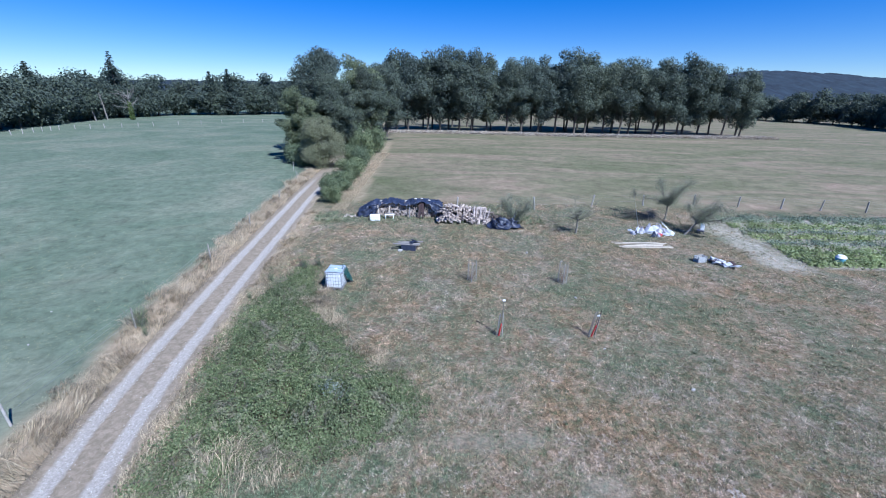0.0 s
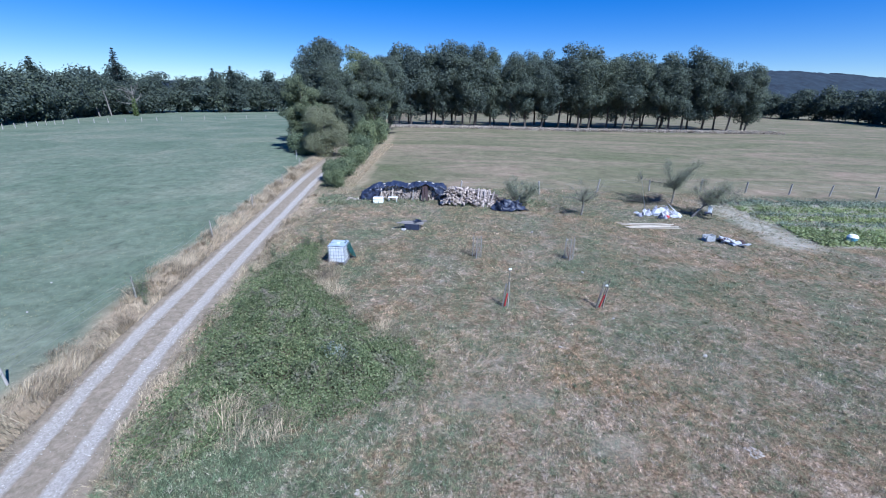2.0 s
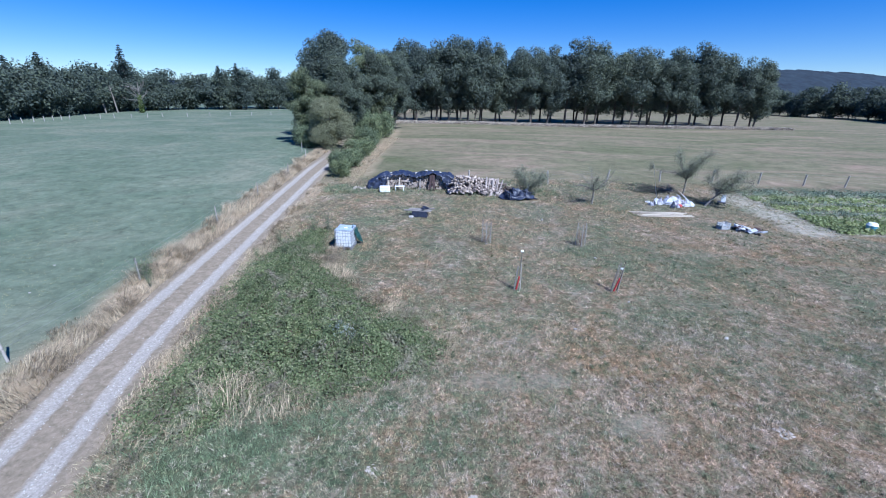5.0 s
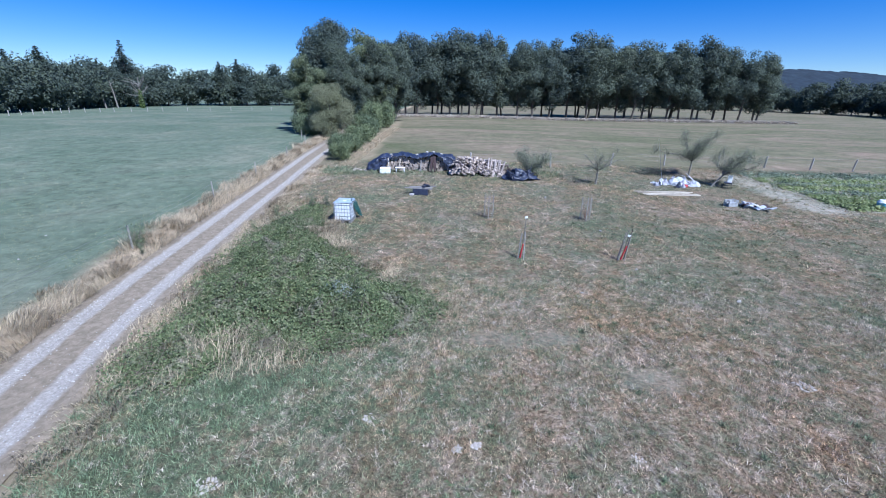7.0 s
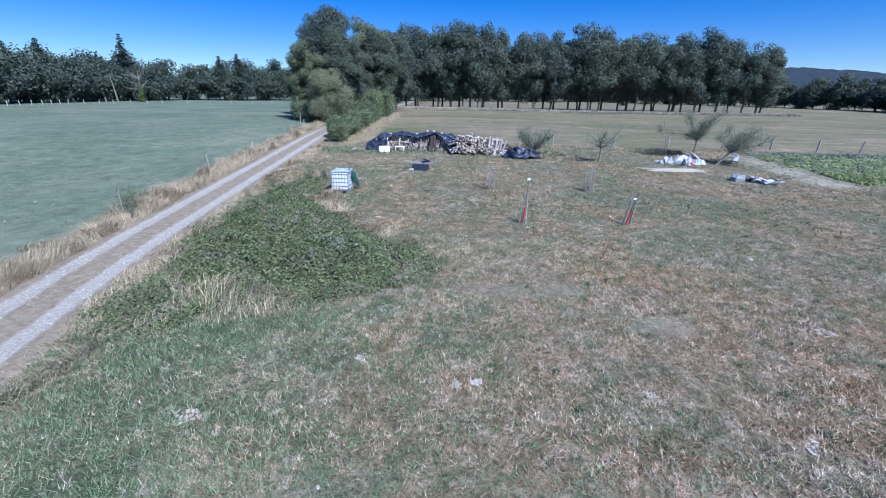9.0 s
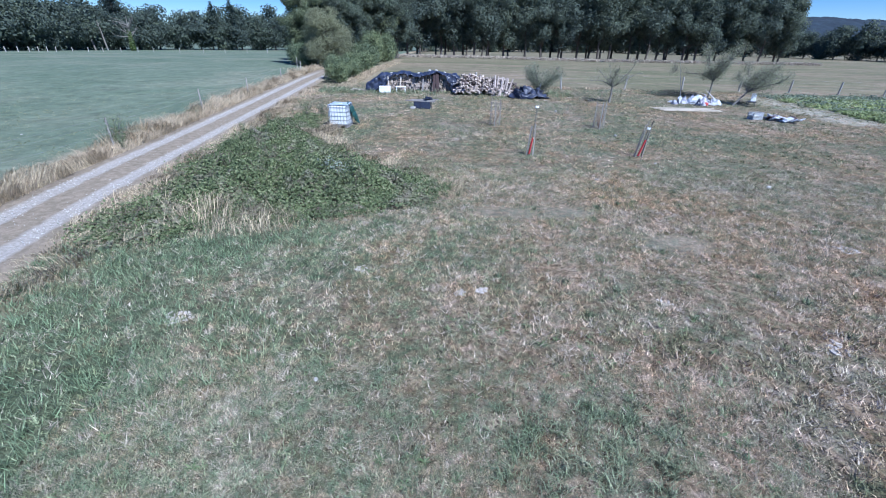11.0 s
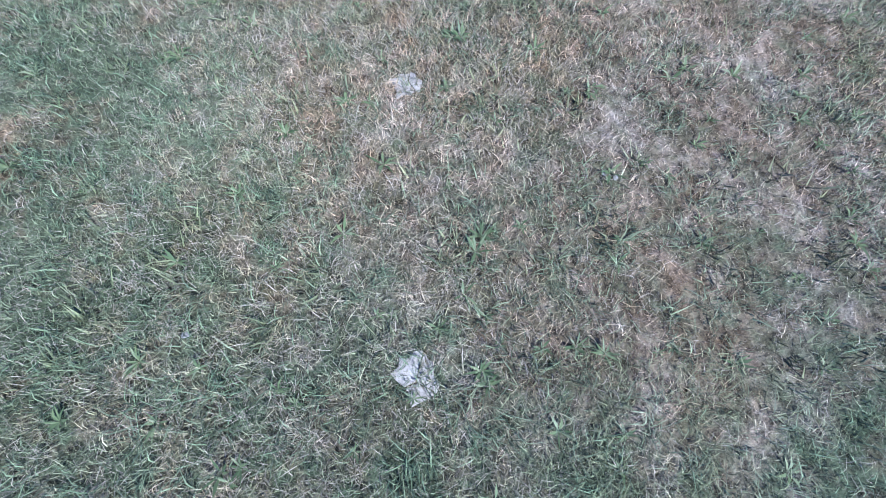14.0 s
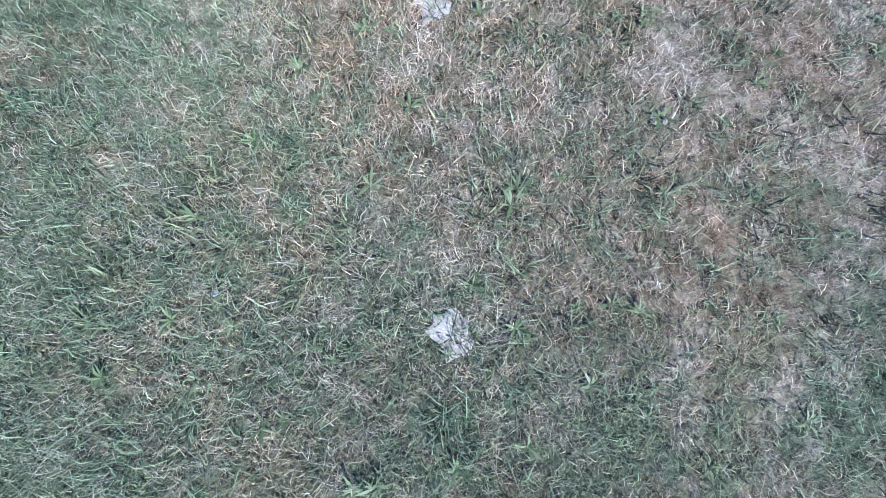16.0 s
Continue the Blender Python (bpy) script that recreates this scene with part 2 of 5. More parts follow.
def ground_material():
    m, nt, b = nodes_of("turf_ground")
    def attr(name):
        a = nt.nodes.new("ShaderNodeAttribute")
        a.attribute_name = name
        return a.outputs["Fac"]
    v = nt.nodes.new("ShaderNodeNewGeometry").outputs["Position"]
    # fine dark noise paints in soil gaps and the shade between blades
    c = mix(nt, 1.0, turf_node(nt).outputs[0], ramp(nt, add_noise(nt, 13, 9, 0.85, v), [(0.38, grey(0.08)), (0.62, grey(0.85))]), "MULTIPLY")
    # pasture across the track: even, greyish green
    past = ramp(nt, add_noise(nt, 0.09, 6, 0.65, v, 0.7), [(0.30, (0.096, 0.132, 0.087)), (0.5, (0.141, 0.171, 0.120)), (0.70, (0.200, 0.209, 0.152))])
    past = mix(nt, 1.0, past, ramp(nt, add_noise(nt, 1.1, 11, 0.86, v, 0.3), [(0.34, grey(0.5)), (0.66, grey(1.25))]), "MULTIPLY")
    c = mix(nt, attr("pasture"), c, past)
    # mown field behind the fence: bands along the mowing
    mp = nt.nodes.new("ShaderNodeMapping")
    mp.inputs["Scale"].default_value = (0.05, 0.13, 0.1)
    mp.inputs["Rotation"].default_value = (0, 0, radians(-3))
    nt.links.new(v, mp.inputs[0])
    mown = ramp(nt, add_noise(nt, 1.0, 7, 0.72, mp.outputs[0], 1.2), [(0.32, (0.116, 0.122, 0.064)), (0.5, (0.172, 0.156, 0.098)), (0.68, (0.280, 0.210, 0.155))])
    mown = mix(nt, 1.0, mown, ramp(nt, add_noise(nt, 0.7, 10, 0.84, v, 0.3), [(0.34, grey(0.55)), (0.66, grey(1.2))]), "MULTIPLY")
    c = mix(nt, attr("mown"), c, mown)
    straw = ramp(nt, add_noise(nt, 1.8, 6, 0.7, v, 0.5), [(0.3, (0.20, 0.150, 0.095)), (0.7, (0.40, 0.32, 0.225))])
    c = mix(nt, attr("straw"), c, straw)
    soil = ramp(nt, add_noise(nt, 1.6, 9, 0.8, v, 0.6), [(0.34, (0.15, 0.145, 0.105)), (0.5, (0.30, 0.275, 0.225)), (0.68, (0.50, 0.465, 0.415))])
    c = mix(nt, attr("soil"), c, soil)
    nt.links.new(c, b.inputs["Base Color"])
    b.inputs["Roughness"].default_value = 0.95
    b.inputs["Specular IOR Level"].default_value = 0.15
    bump(nt, b, add_noise(nt, 22, 5, 0.75, v), 0.8, 0.03)
    return m


def blade_material(name, tint, lift, dry=None):
    """Grass blades take the patch colour of the turf, each a little different."""
    m, nt, b = nodes_of(name)
    geo = nt.nodes.new("ShaderNodeNewGeometry").outputs["Random Per Island"]
    c = turf_node(nt).outputs[0]
    if dry:
        c = mix(nt, 0.75, c, dry)
    c = mix(nt, 1.0, c, ramp(nt, geo, [(0.0, tuple(0.24 * k for k in tint)), (0.5, tuple(0.85 * k for k in tint)), (0.85, tuple(lift * 0.9 * k for k in tint)), (1.0, tuple(lift * 1.15 * k for k in tint))]), "MULTIPLY")
    nt.links.new(c, b.inputs["Base Color"])
    b.inputs["Roughness"].default_value = 0.6
    b.inputs["Specular IOR Level"].default_value = 0.35
    return m


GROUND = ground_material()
BLADE = blade_material("grass_blade", (1.26, 1.25, 1.22), 1.5)
DRYBLADE = blade_material("dry_blade", (1.05, 1.04, 1.04), 1.4, (0.46, 0.40, 0.335))
OLIVEBLADE = blade_material("olive_blade", (1.0, 1.0, 1.0), 1.4, (0.200, 0.225, 0.115))
GREENBLADE = blade_material("green_blade", (1.0, 1.0, 1.0), 1.7, (0.125, 0.178, 0.098))
STRAW = blade_material("tall_straw", (1.0, 1.0, 1.0), 1.35, (0.47, 0.375, 0.255))
BRAMBLE = foliage("bramble_leaf", (0.110, 0.140, 0.066), (0.285, 0.325, 0.145), (0.46, 0.46, 0.26), 0.65, 0.3, (0.30, 0.255, 0.215))
PALELEAF = foliage("pale_leaf", (0.20, 0.23, 0.18), (0.36, 0.40, 0.33), (0.48, 0.50, 0.44), 0.6, 0.25)
OAK = foliage("oak_leaf", (0.102, 0.130, 0.113), (0.160, 0.188, 0.153), (0.205, 0.23, 0.172), 0.7, 0.38)
ASH = foliage("ash_leaf", (0.150, 0.180, 0.118), (0.215, 0.245, 0.160), (0.27, 0.295, 0.18), 0.7, 0.38)
WILLOW = foliage("willow_leaf", (0.29, 0.285, 0.165), (0.39, 0.38, 0.23), (0.45, 0.44, 0.28), 0.75, 0.36)
FARWOOD = foliage("wood_leaf", (0.080, 0.105, 0.095), (0.135, 0.165, 0.135), (0.17, 0.20, 0.14), 0.7, 0.36)
FIR = foliage("fir_needle", (0.040, 0.062, 0.058), (0.085, 0.112, 0.098), None, 0.7, 0.15)
HEDGE = foliage("hedge_leaf", (0.14, 0.175, 0.105), (0.245, 0.290, 0.165), (0.33, 0.36, 0.22), 0.65, 0.35)
APPLE = foliage("apple_leaf", (0.22, 0.235, 0.17), (0.34, 0.36, 0.26), (0.42, 0.43, 0.33), 0.6, 0.3)
IVY = foliage("ivy_leaf", (0.07, 0.11, 0.03), (0.17, 0.22, 0.07), None, 0.45, 0.2)
CABBAGE = foliage("vegetable_leaf", (0.22, 0.28, 0.11), (0.38, 0.43, 0.20), (0.52, 0.54, 0.31), 0.55, 0.3)
BLUELEAF = foliage("leek_leaf", (0.17, 0.22, 0.155), (0.30, 0.345, 0.25), (0.40, 0.435, 0.34), 0.55, 0.25)
BARK = surface("bark", (0.055, 0.045, 0.038), (0.15, 0.13, 0.11), 2.0, 14, 0.9, 0, 0.8, stretch=(1, 1, 0.25))
GREYBARK = surface("grey_bark", (0.11, 0.10, 0.09), (0.26, 0.245, 0.22), 4.0, 30, 0.9, 0, 0.6, stretch=(1, 1, 0.3))
DEADWOOD = surface("dead_wood", (0.25, 0.235, 0.22), (0.45, 0.43, 0.40), 3.0, 20, 0.9)
POSTWOOD = surface("post_wood", (0.24, 0.22, 0.20), (0.46, 0.43, 0.40), 5.0, 45, 0.9, 0, 0.5, stretch=(1, 1, 0.2))
GRAVEL = None


def gravel_material():
    m, nt, b = nodes_of("track_gravel")
    v = nt.nodes.new("ShaderNodeNewGeometry").outputs["Position"]
    a = nt.nodes.new("ShaderNodeAttribute")
    a.attribute_name = "rut"
    fuzz = add_noise(nt, 1.7, 9, 0.8, v, 0.7)
    s = nt.nodes.new("ShaderNodeMath")
    s.operation = "MULTIPLY_ADD"
    nt.links.new(fuzz, s.inputs[0])
    s.inputs[1].default_value = 0.7
    nt.links.new(a.outputs["Fac"], s.inputs[2])
    mask = ramp(nt, s.outputs[0], [(0.52, grey(0)), (0.80, grey(1))])
    stone = ramp(nt, add_noise(nt, 16, 6, 0.75, v), [(0.3, (0.22, 0.192, 0.163)), (0.52, (0.34, 0.308, 0.275)), (0.75, (0.49, 0.458, 0.42))])
    earth = ramp(nt, add_noise(nt, 5, 6, 0.75, v, 0.5), [(0.3, (0.145, 0.122, 0.086)), (0.7, (0.315, 0.255, 0.195))])
    nt.links.new(mix(nt, mask, earth, stone), b.inputs["Base Color"])
    b.inputs["Roughness"].default_value = 0.95
    b.inputs["Specular IOR Level"].default_value = 0.15
    bump(nt, b, add_noise(nt, 30, 5, 0.75, v), 0.7, 0.03)
    return m


GRAVEL = gravel_material()

# ---- the land ----
TRACK = [(-30, -2.6), (-12, -5.8), (0, -8.1), (8.3, -9.75), (10.7, -10.3), (13.6, -10.75), (18.5, -11.3), (27, -11.95), (37.8, -12.65), (45, -13.0), (50, -13.2), (58, -14.0), (70, -15.5), (90, -17.5)]


def track_x(y):
    return np.interp(y, [p[0] for p in TRACK], [p[1] for p in TRACK])


def axis(lo, hi, fine_lo, fine_hi, step, grow=1.12):
    mid = list(np.arange(fine_lo, fine_hi + 1e-6, step))
    up, s = [], step
    while (mid + up)[-1] < hi:
        s *= grow
        up.append((mid + up)[-1] + s)
    down, s = [], step
    while (down[-1] if down else fine_lo) > lo:
        s *= grow
        down.append((down[-1] if down else fine_lo) - s)
    return np.array(down[::-1] + mid + up)


def in_poly(x, y, poly):
    inside = np.zeros(np.shape(x), dtype=bool)
    for (x1, y1), (x2, y2) in zip(poly, poly[1:] + poly[:1]):
        cross = ((y1 > y) != (y2 > y)) & (x < (x2 - x1) * (y - y1) / (y2 - y1 + 1e-12) + x1)
        inside ^= cross
    return inside


BRAMBLES = [(-7.4, 23.0), (-8.2, 22.5), (-8.6, 20.9), (-9.0, 19.1), (-9.3, 17.6), (-9.2, 15.5), (-8.8, 12.9), (-8.1, 10.8), (-8.2, 9.2), (-8.1, 8.1), (-7.4, 7.5), (-6.3, 7.8), (-5.8, 8.8), (-4.5, 9.0), (-3.4, 9.2), (-2.3, 9.8), (-0.8, 10.6), (-0.5, 11.8), (-1.6, 13.1), (-2.8, 13.8), (-3.8, 14.8), (-5.5, 17.1), (-6.8, 19.8)]
GARDEN = [(22.7, 34.2), (22.6, 29.5), (23.0, 24.0), (30, 23.4), (46, 24), (48, 35), (36, 34.6)]
wob = np.vectorize(lambda a, b: noise.noise(Vector((a * 0.35, b * 0.35, 0.0))))


def ground():
    xs, ys = axis(-2600, 2600, -26, 42, 0.45, 1.13), axis(-900, 3600, -8, 60, 0.45, 1.11)
    gx, gy = np.meshgrid(xs, ys)
    z = gz(gx, gy)
    near = (gx > -26) & (gx < 42) & (gy > -8) & (gy < 60)
    w = np.zeros_like(gx)
    w[near] = wob(gx[near], gy[near])
    z = z + 0.035 * w - 0.09 * (1 - sstep(0.7, 1.5, np.abs(gx - track_x(gy))))
    nx, ny = len(xs), len(ys)
    i = np.arange(nx * ny).reshape(ny, nx)
    f = np.stack([i[:-1, :-1], i[:-1, 1:], i[1:, 1:], i[1:, :-1]], axis=-1).reshape(-1, 4)
    me = mesh_np("ground", np.stack([gx, gy, z], axis=-1).reshape(-1, 3), f)
    tx = track_x(gy)
    e = 0.5 * w
    pasture = sstep(1.9, 2.9, tx - gx + e)
    mown = sstep(36.6, 37.8, gy + 0.02 * gx + e * 0.6) * (1 - pasture) * (1 - sstep(0, 1.5, -11.2 - gx))
    mown = np.maximum(mown, sstep(36, 38, gy) * sstep(-13, -10.5, gx))
    straw = sstep(0.5, 1.2, tx - gx + e) * (1 - sstep(2.3, 3.4, tx - gx + e)) * sstep(-20, 4, gy)
    straw = np.maximum(straw, 0.75 * sstep(0.4, 1.3, gx - tx + e) * (1 - sstep(1.6, 2.6, gx - tx + e)) * (1 - sstep(33, 37, gy)))
    straw = np.maximum(straw, 0.8 * sstep(107.5, 109, gy - 0.02 * gx + e) * (1 - sstep(111, 113, gy - 0.02 * gx)) * sstep(-16, -12, gx) * (1 - sstep(74, 80, gx)))
    straw = np.maximum(straw, 0.6 * (1 - sstep(0.5, 1.2, np.abs(gx + 8.0 + 0.05 * (gy - 37) + e))) * sstep(34, 38, gy) * (1 - sstep(75, 90, gy)))
    soil = (1 - sstep(0.6, 1.8, np.abs(gx - (21.6 - 0.04 * (gy - 30)) + e * 2))) * sstep(22.4, 24, gy) * (1 - sstep(32, 36, gy)) * 0.8
    soil = np.maximum(soil, 0.85 * in_poly(gx, gy, GARDEN))
    for cx, cy, rx, ry in ((4.62, 8.35, 0.9, 0.7), (1.05, 9.95, 1.0, 0.6), (2.6, 10.0, 0.8, 0.6)):
        soil = np.maximum(soil, 0.22 * (1 - sstep(0.5, 1.2, np.hypot((gx - cx) / rx, (gy - cy) / ry))))
    for name, a in (("pasture", pasture), ("mown", mown), ("straw", straw), ("soil", soil)):
        at = me.attributes.new(name, "FLOAT", "POINT")
        at.data.foreach_set("value", np.asarray(a, dtype=np.float32).ravel())
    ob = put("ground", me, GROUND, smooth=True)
    tagged(ob, "dry patchy grassland with pasture and mown field", "ground", kind="structure")


ground()


def track():
    ys = np.arange(-30, 90, 0.3)
    us = np.linspace(-1.35, 1.35, 25)
    v, rut = [], []
    for y in ys:
        c = float(track_x(y)) + 0.08 * noise.noise(Vector((0, y * 0.15, 3)))
        for u in us:
            edge = u + (0.18 * noise.noise(Vector((u, y * 0.7, 9))) if abs(u) > 1.2 else 0)
            d = min(abs(u - 0.66), abs(u + 0.66))
            hollow = math.exp(-(d / 0.25) ** 2)
            x = c + edge
            v.append((x, y, gzf(x, y) + 0.045 - 0.03 * hollow + 0.012 * noise.noise(Vector((x * 4, y * 4, 0))) - (0.05 if abs(u) > 1.3 else 0)))
            rut.append(0.6 * (1.0 - sstep(0.05, 0.44, d)) * (1.0 - 0.75 * sstep(36, 50, y)))
    n, k = len(us), len(ys)
    i = np.arange(n * k).reshape(k, n)
    f = np.stack([i[:-1, :-1], i[:-1, 1:], i[1:, 1:], i[1:, :-1]], axis=-1).reshape(-1, 4)
    me = mesh_np("road", v, f)
    at = me.attributes.new("rut", "FLOAT", "POINT")
    at.data.foreach_set("value", np.array(rut, dtype=np.float32).ravel())
    tagged(put("road", me, GRAVEL, smooth=True), "farm track with two pale gravel ruts and a dry earth crown", "road", kind="structure")


track()

# ---- trees ----
def limb_points(rng, start, direction, length, bend=0.25, steps=5, rise=0.1):
    p, d, pts = Vector(start), Vector(direction).normalized(), [Vector(start)]
    for _ in range(steps):
        d = (d + Vector(rng.normal(0, bend, 3)) + Vector((0, 0, rise))).normalized()
        p = p + d * (length / steps)
        pts.append(p.copy())
    return pts


def broadleaf(name, seed, h, r, leaf, n, crown_from, leafmat, bark, trunk_r, lumps_n=34, lump_r=0.32, top=1.0, limbs=7, label="", lean=(0.0, 0.0), shell=0.5):
    """A tree or tall shrub with its foot at the origin: tapered trunk and limbs, crown of many leaves in lumps."""
    rng = np.random.default_rng(seed)
    root = thing(name, pose(0, 0, 0), label, "tree")
    t = Tubes(7)
    trunk = [Vector((lean[0] * s, lean[1] * s, h * 0.82 * s)) + Vector((rng.normal(0, 0.012 * h), rng.normal(0, 0.012 * h), 0)) * min(1, s * 3) for s in (0, 0.04, 0.2, 0.4, 0.65, 1.0)]
    t.add([trunk[0] - Vector((0, 0, 0.3))] + trunk[1:], [trunk_r * k for k in (1.5, 1.15, 0.95, 0.75, 0.45, 0.12)])
    tips = []
    for k in range(limbs):
        s = rng.uniform(0.16, 0.85)
        at = Vector((lean[0] * s, lean[1] * s, max(crown_from * 0.8, h * 0.82 * s)))
        a = k * 2.4 + rng.uniform(-0.4, 0.4)
        pts = limb_points(rng, at, (math.cos(a), math.sin(a), rng.uniform(0.3, 0.9)), r * rng.uniform(0.7, 1.0), 0.2)
        t.add(pts, list(np.linspace(trunk_r * 0.38, trunk_r * 0.06, len(pts))))
        tips.append(pts[-1])
    put("trunk", t.mesh("trunk"), bark, root, smooth=True)
    lumps = []
    mid, half = (crown_from + h * top) / 2, (h * top - crown_from) / 2
    for k in range(lumps_n):
        d = rng.normal(0, 1, 3)
        d /= np.linalg.norm(d)
        q = rng.uniform(0.35, 0.92)
        zz = mid + d[2] * half * q
        narrow = 1.0 - 0.35 * max(0, (zz - mid) / half)
        lr = r * lump_r * rng.uniform(0.65, 1.3)
        f = (zz / h)
        lumps.append((lean[0] * f + d[0] * r * q * narrow, lean[1] * f + d[1] * r * q * narrow, zz, lr, lr * rng.uniform(0.7, 1.15)))
    pts, nr = lump_points(rng, lumps, n, shell)
    v, f = leaves(rng, pts, nr + np.array([0, 0, 0.25]), leaf, 0.46, 0.7)
    put("crown", mesh_np("crown", v, f), leafmat, root)
    return root


def conifer(name, seed, h, r, n, label, ragged=0.25):
    rng = np.random.default_rng(seed)
    root = thing(name, pose(0, 0, 0), label, "tree")
    t = Tubes(6)
    t.add([(0, 0, -0.3), (0, 0, h * 0.5), (0, 0, h)], [h * 0.018, h * 0.012, 0.03])
    pts, nr = [], []
    z = h * 0.12
    while z < h * 0.985:
        reach = r * (1 - z / h) ** 0.8 + 0.15
        for k in range(6):
            a = rng.uniform(0, 2 * math.pi)
            L = reach * rng.uniform(1 - ragged * 1.6, 1.0 + ragged * 0.6)
            tip = (math.cos(a) * L, math.sin(a) * L, z + rng.uniform(-0.16, 0.05) * L)
            t.add([(0, 0, z), tip], [0.05, 0.015])
            m = max(4, int(n * L / 60))
            s = rng.uniform(0.1, 1.05, m)[:, None]
            p = np.array([0, 0, z]) * (1 - s) + np.array(tip) * s + rng.normal(0, 0.09 * L + 0.1, (m, 3)) * np.array([1, 1, 0.45])
            pts.append(p)
            nr.append(np.tile([0, 0, 1.0], (m, 1)))
        z += h * 0.026
    put("trunk", t.mesh("trunk"), BARK, root)
    v, f = leaves(rng, np.concatenate(pts), np.concatenate(nr), 0.6, 0.6, 0.5)
    put("crown", mesh_np("crown", v, f), FIR, root)
    return root


placed = set()


def place(ob, x, y, s=1.0, rz=0.0, sink=0.05, sz=None):
    m = Matrix.Translation((x, y, gzf(x, y) - sink)) @ pose(0, 0, 0, 0, 0, rz)
    if ob.name in placed:
        c = copy_thing(ob, m)
    else:
        c = ob
        c.matrix_basis = m
        placed.add(ob.name)
    c.scale = (s, s, s if sz is None else sz)
    return c


trng = np.random.default_rng(11)
ROWLABEL = "tall dark green oak in a close row at the field's end"
oaks = [broadleaf("oak_tree", 20 + k, 20.0, 4.7 + 0.5 * (k % 3), 0.38, 14000, 1.5 + 0.9 * (k % 3), OAK, BARK, 0.24, 50, 0.32, 0.97, 8, ROWLABEL) for k in range(6)]
k = 0
for depth, (x0, x1, step) in enumerate(((-12.5, 77.5, 4.3), (-10, 80, 6.2))):
    x = x0
    while x < x1:
        y = 111.0 + depth * 5.0 + 0.015 * max(0, 45 - abs(x - 40)) * 10 + trng.normal(0, 0.8)
        hs = 1.0 + 0.045 * math.sin(x * 0.21 + 1.0) + trng.normal(0, 0.025) - 0.10 * sstep(48, 76, x)
        o = place(oaks[k % 6], x + trng.normal(0, 0.6), y, hs, trng.uniform(0, 360))
        tagged(o, group="row of oaks")
        x += step * trng.uniform(0.85, 1.15)
        k += 1

# wood beyond the pasture
WOODLABEL = "dark green broadleaved tree in the wood's edge"
woods = [broadleaf("wood_tree", 60 + k, 13.0, 5.2, 0.66, 3700, -0.6, FARWOOD, BARK, 0.22, 30, 0.42, 1.0, 5, WOODLABEL) for k in range(5)]
EDGE = [(-86, 66), (-95, 93), (-107, 124), (-116, 149), (-112, 172), (-95, 187), (-72, 196), (-50, 203), (-30, 214), (-8, 226), (20, 236), (50, 246), (78, 262)]
k = 0
for (ax, ay), (bx, by) in zip(EDGE, EDGE[1:]):
    steps = int(math.hypot(bx - ax, by - ay) / 5.2)
    for s in range(steps):
        f = (s + trng.uniform(0.2, 0.8)) / steps
        for back in (4.0, 11.0):
            px, py = ax + (bx - ax) * f, ay + (by - ay) * f
            d = Vector((px, py)).normalized() * (back + trng.normal(0, 1.2))
            tagged(place(woods[k % 5], px + d.x, py + d.y, trng.uniform(0.92, 1.18) * (1.0 if back < 6 else 1.16) * (0.8 + 0.2 * float(sstep(110, 160, py))), trng.uniform(0, 360)), group="wood beyond the pasture")
            k += 1
# the shaded rear of the oak grove
for s in range(11):
    x = -6 + 8.0 * s + trng.normal(0, 1.2)
    tagged(place(oaks[s % 6], x, 127 + trng.uniform(0, 8) + 0.1 * max(0, 45 - abs(x - 40)), trng.uniform(0.94, 1.04), trng.uniform(0, 360)), "dark tree in the rear of the oak grove", group="rear of the grove")
# wood on the far side of the mown field
REDGE = [(78, 262), (110, 236), (147, 210), (155, 188), (163, 170), (150, 138), (168, 120)]
for (ax, ay), (bx, by) in zip(REDGE, REDGE[1:]):
    steps = int(math.hypot(bx - ax, by - ay) / 5.5)
    for s in range(steps):
        f = (s + trng.uniform(0.2, 0.8)) / steps
        for back in (4.0, 11.0):
            px, py = ax + (bx - ax) * f, ay + (by - ay) * f
            d = Vector((px, py)).normalized() * (back + trng.normal(0, 1.2))
            place(woods[k % 5], px + d.x, py + d.y, trng.uniform(0.82, 1.08), trng.uniform(0, 360))
            k += 1

firs = [conifer("fir_tree", 5, 23.5, 6.2, 620, "tall ragged dark fir above the wood"), conifer("spruce_tree", 6, 18.5, 4.6, 760, "pointed dark spruce in the wood's edge", 0.12)]
place(firs[0], -118.5, 163, 0.96)
place(firs[1], -96.5, 187, 0.94, 20)
place(firs[1], -89.8, 189, 1.0, 140)
place(firs[1], -108, 118, 0.86, 70)
place(firs[1], -114, 115, 0.80, 200)
place(firs[1], -122, 112, 0.78, 310)

# group of trees where the track goes in, with a round willow before it
big = [broadleaf("ash_tree", 90, 13.5, 4.2, 0.21, 42000, 0.4, ASH, BARK, 0.24, 60, 0.27, 1.0, 9, "leafy green ash tree beside the track"),
       broadleaf("oak_tree", 91, 15.0, 4.6, 0.23, 40000, 0.6, OAK, BARK, 0.28, 60, 0.27, 1.0, 9, "tall dark oak behind the round willow")]
for kind, x, y, size, turn in ((0, -19.2, 58.5, 0.74, 10), (1, -18.9, 66.5, 1.06, 40), (1, -15.6, 62.0, 0.82, 130), (1, -12.0, 73.0, 0.90, 200), (0, -14.2, 75.0, 1.14, 280), (1, -11.8, 84.0, 1.0, 100), (1, -12.2, 95.0, 1.05, 300)):
    place(big[kind], x, y, size, turn)
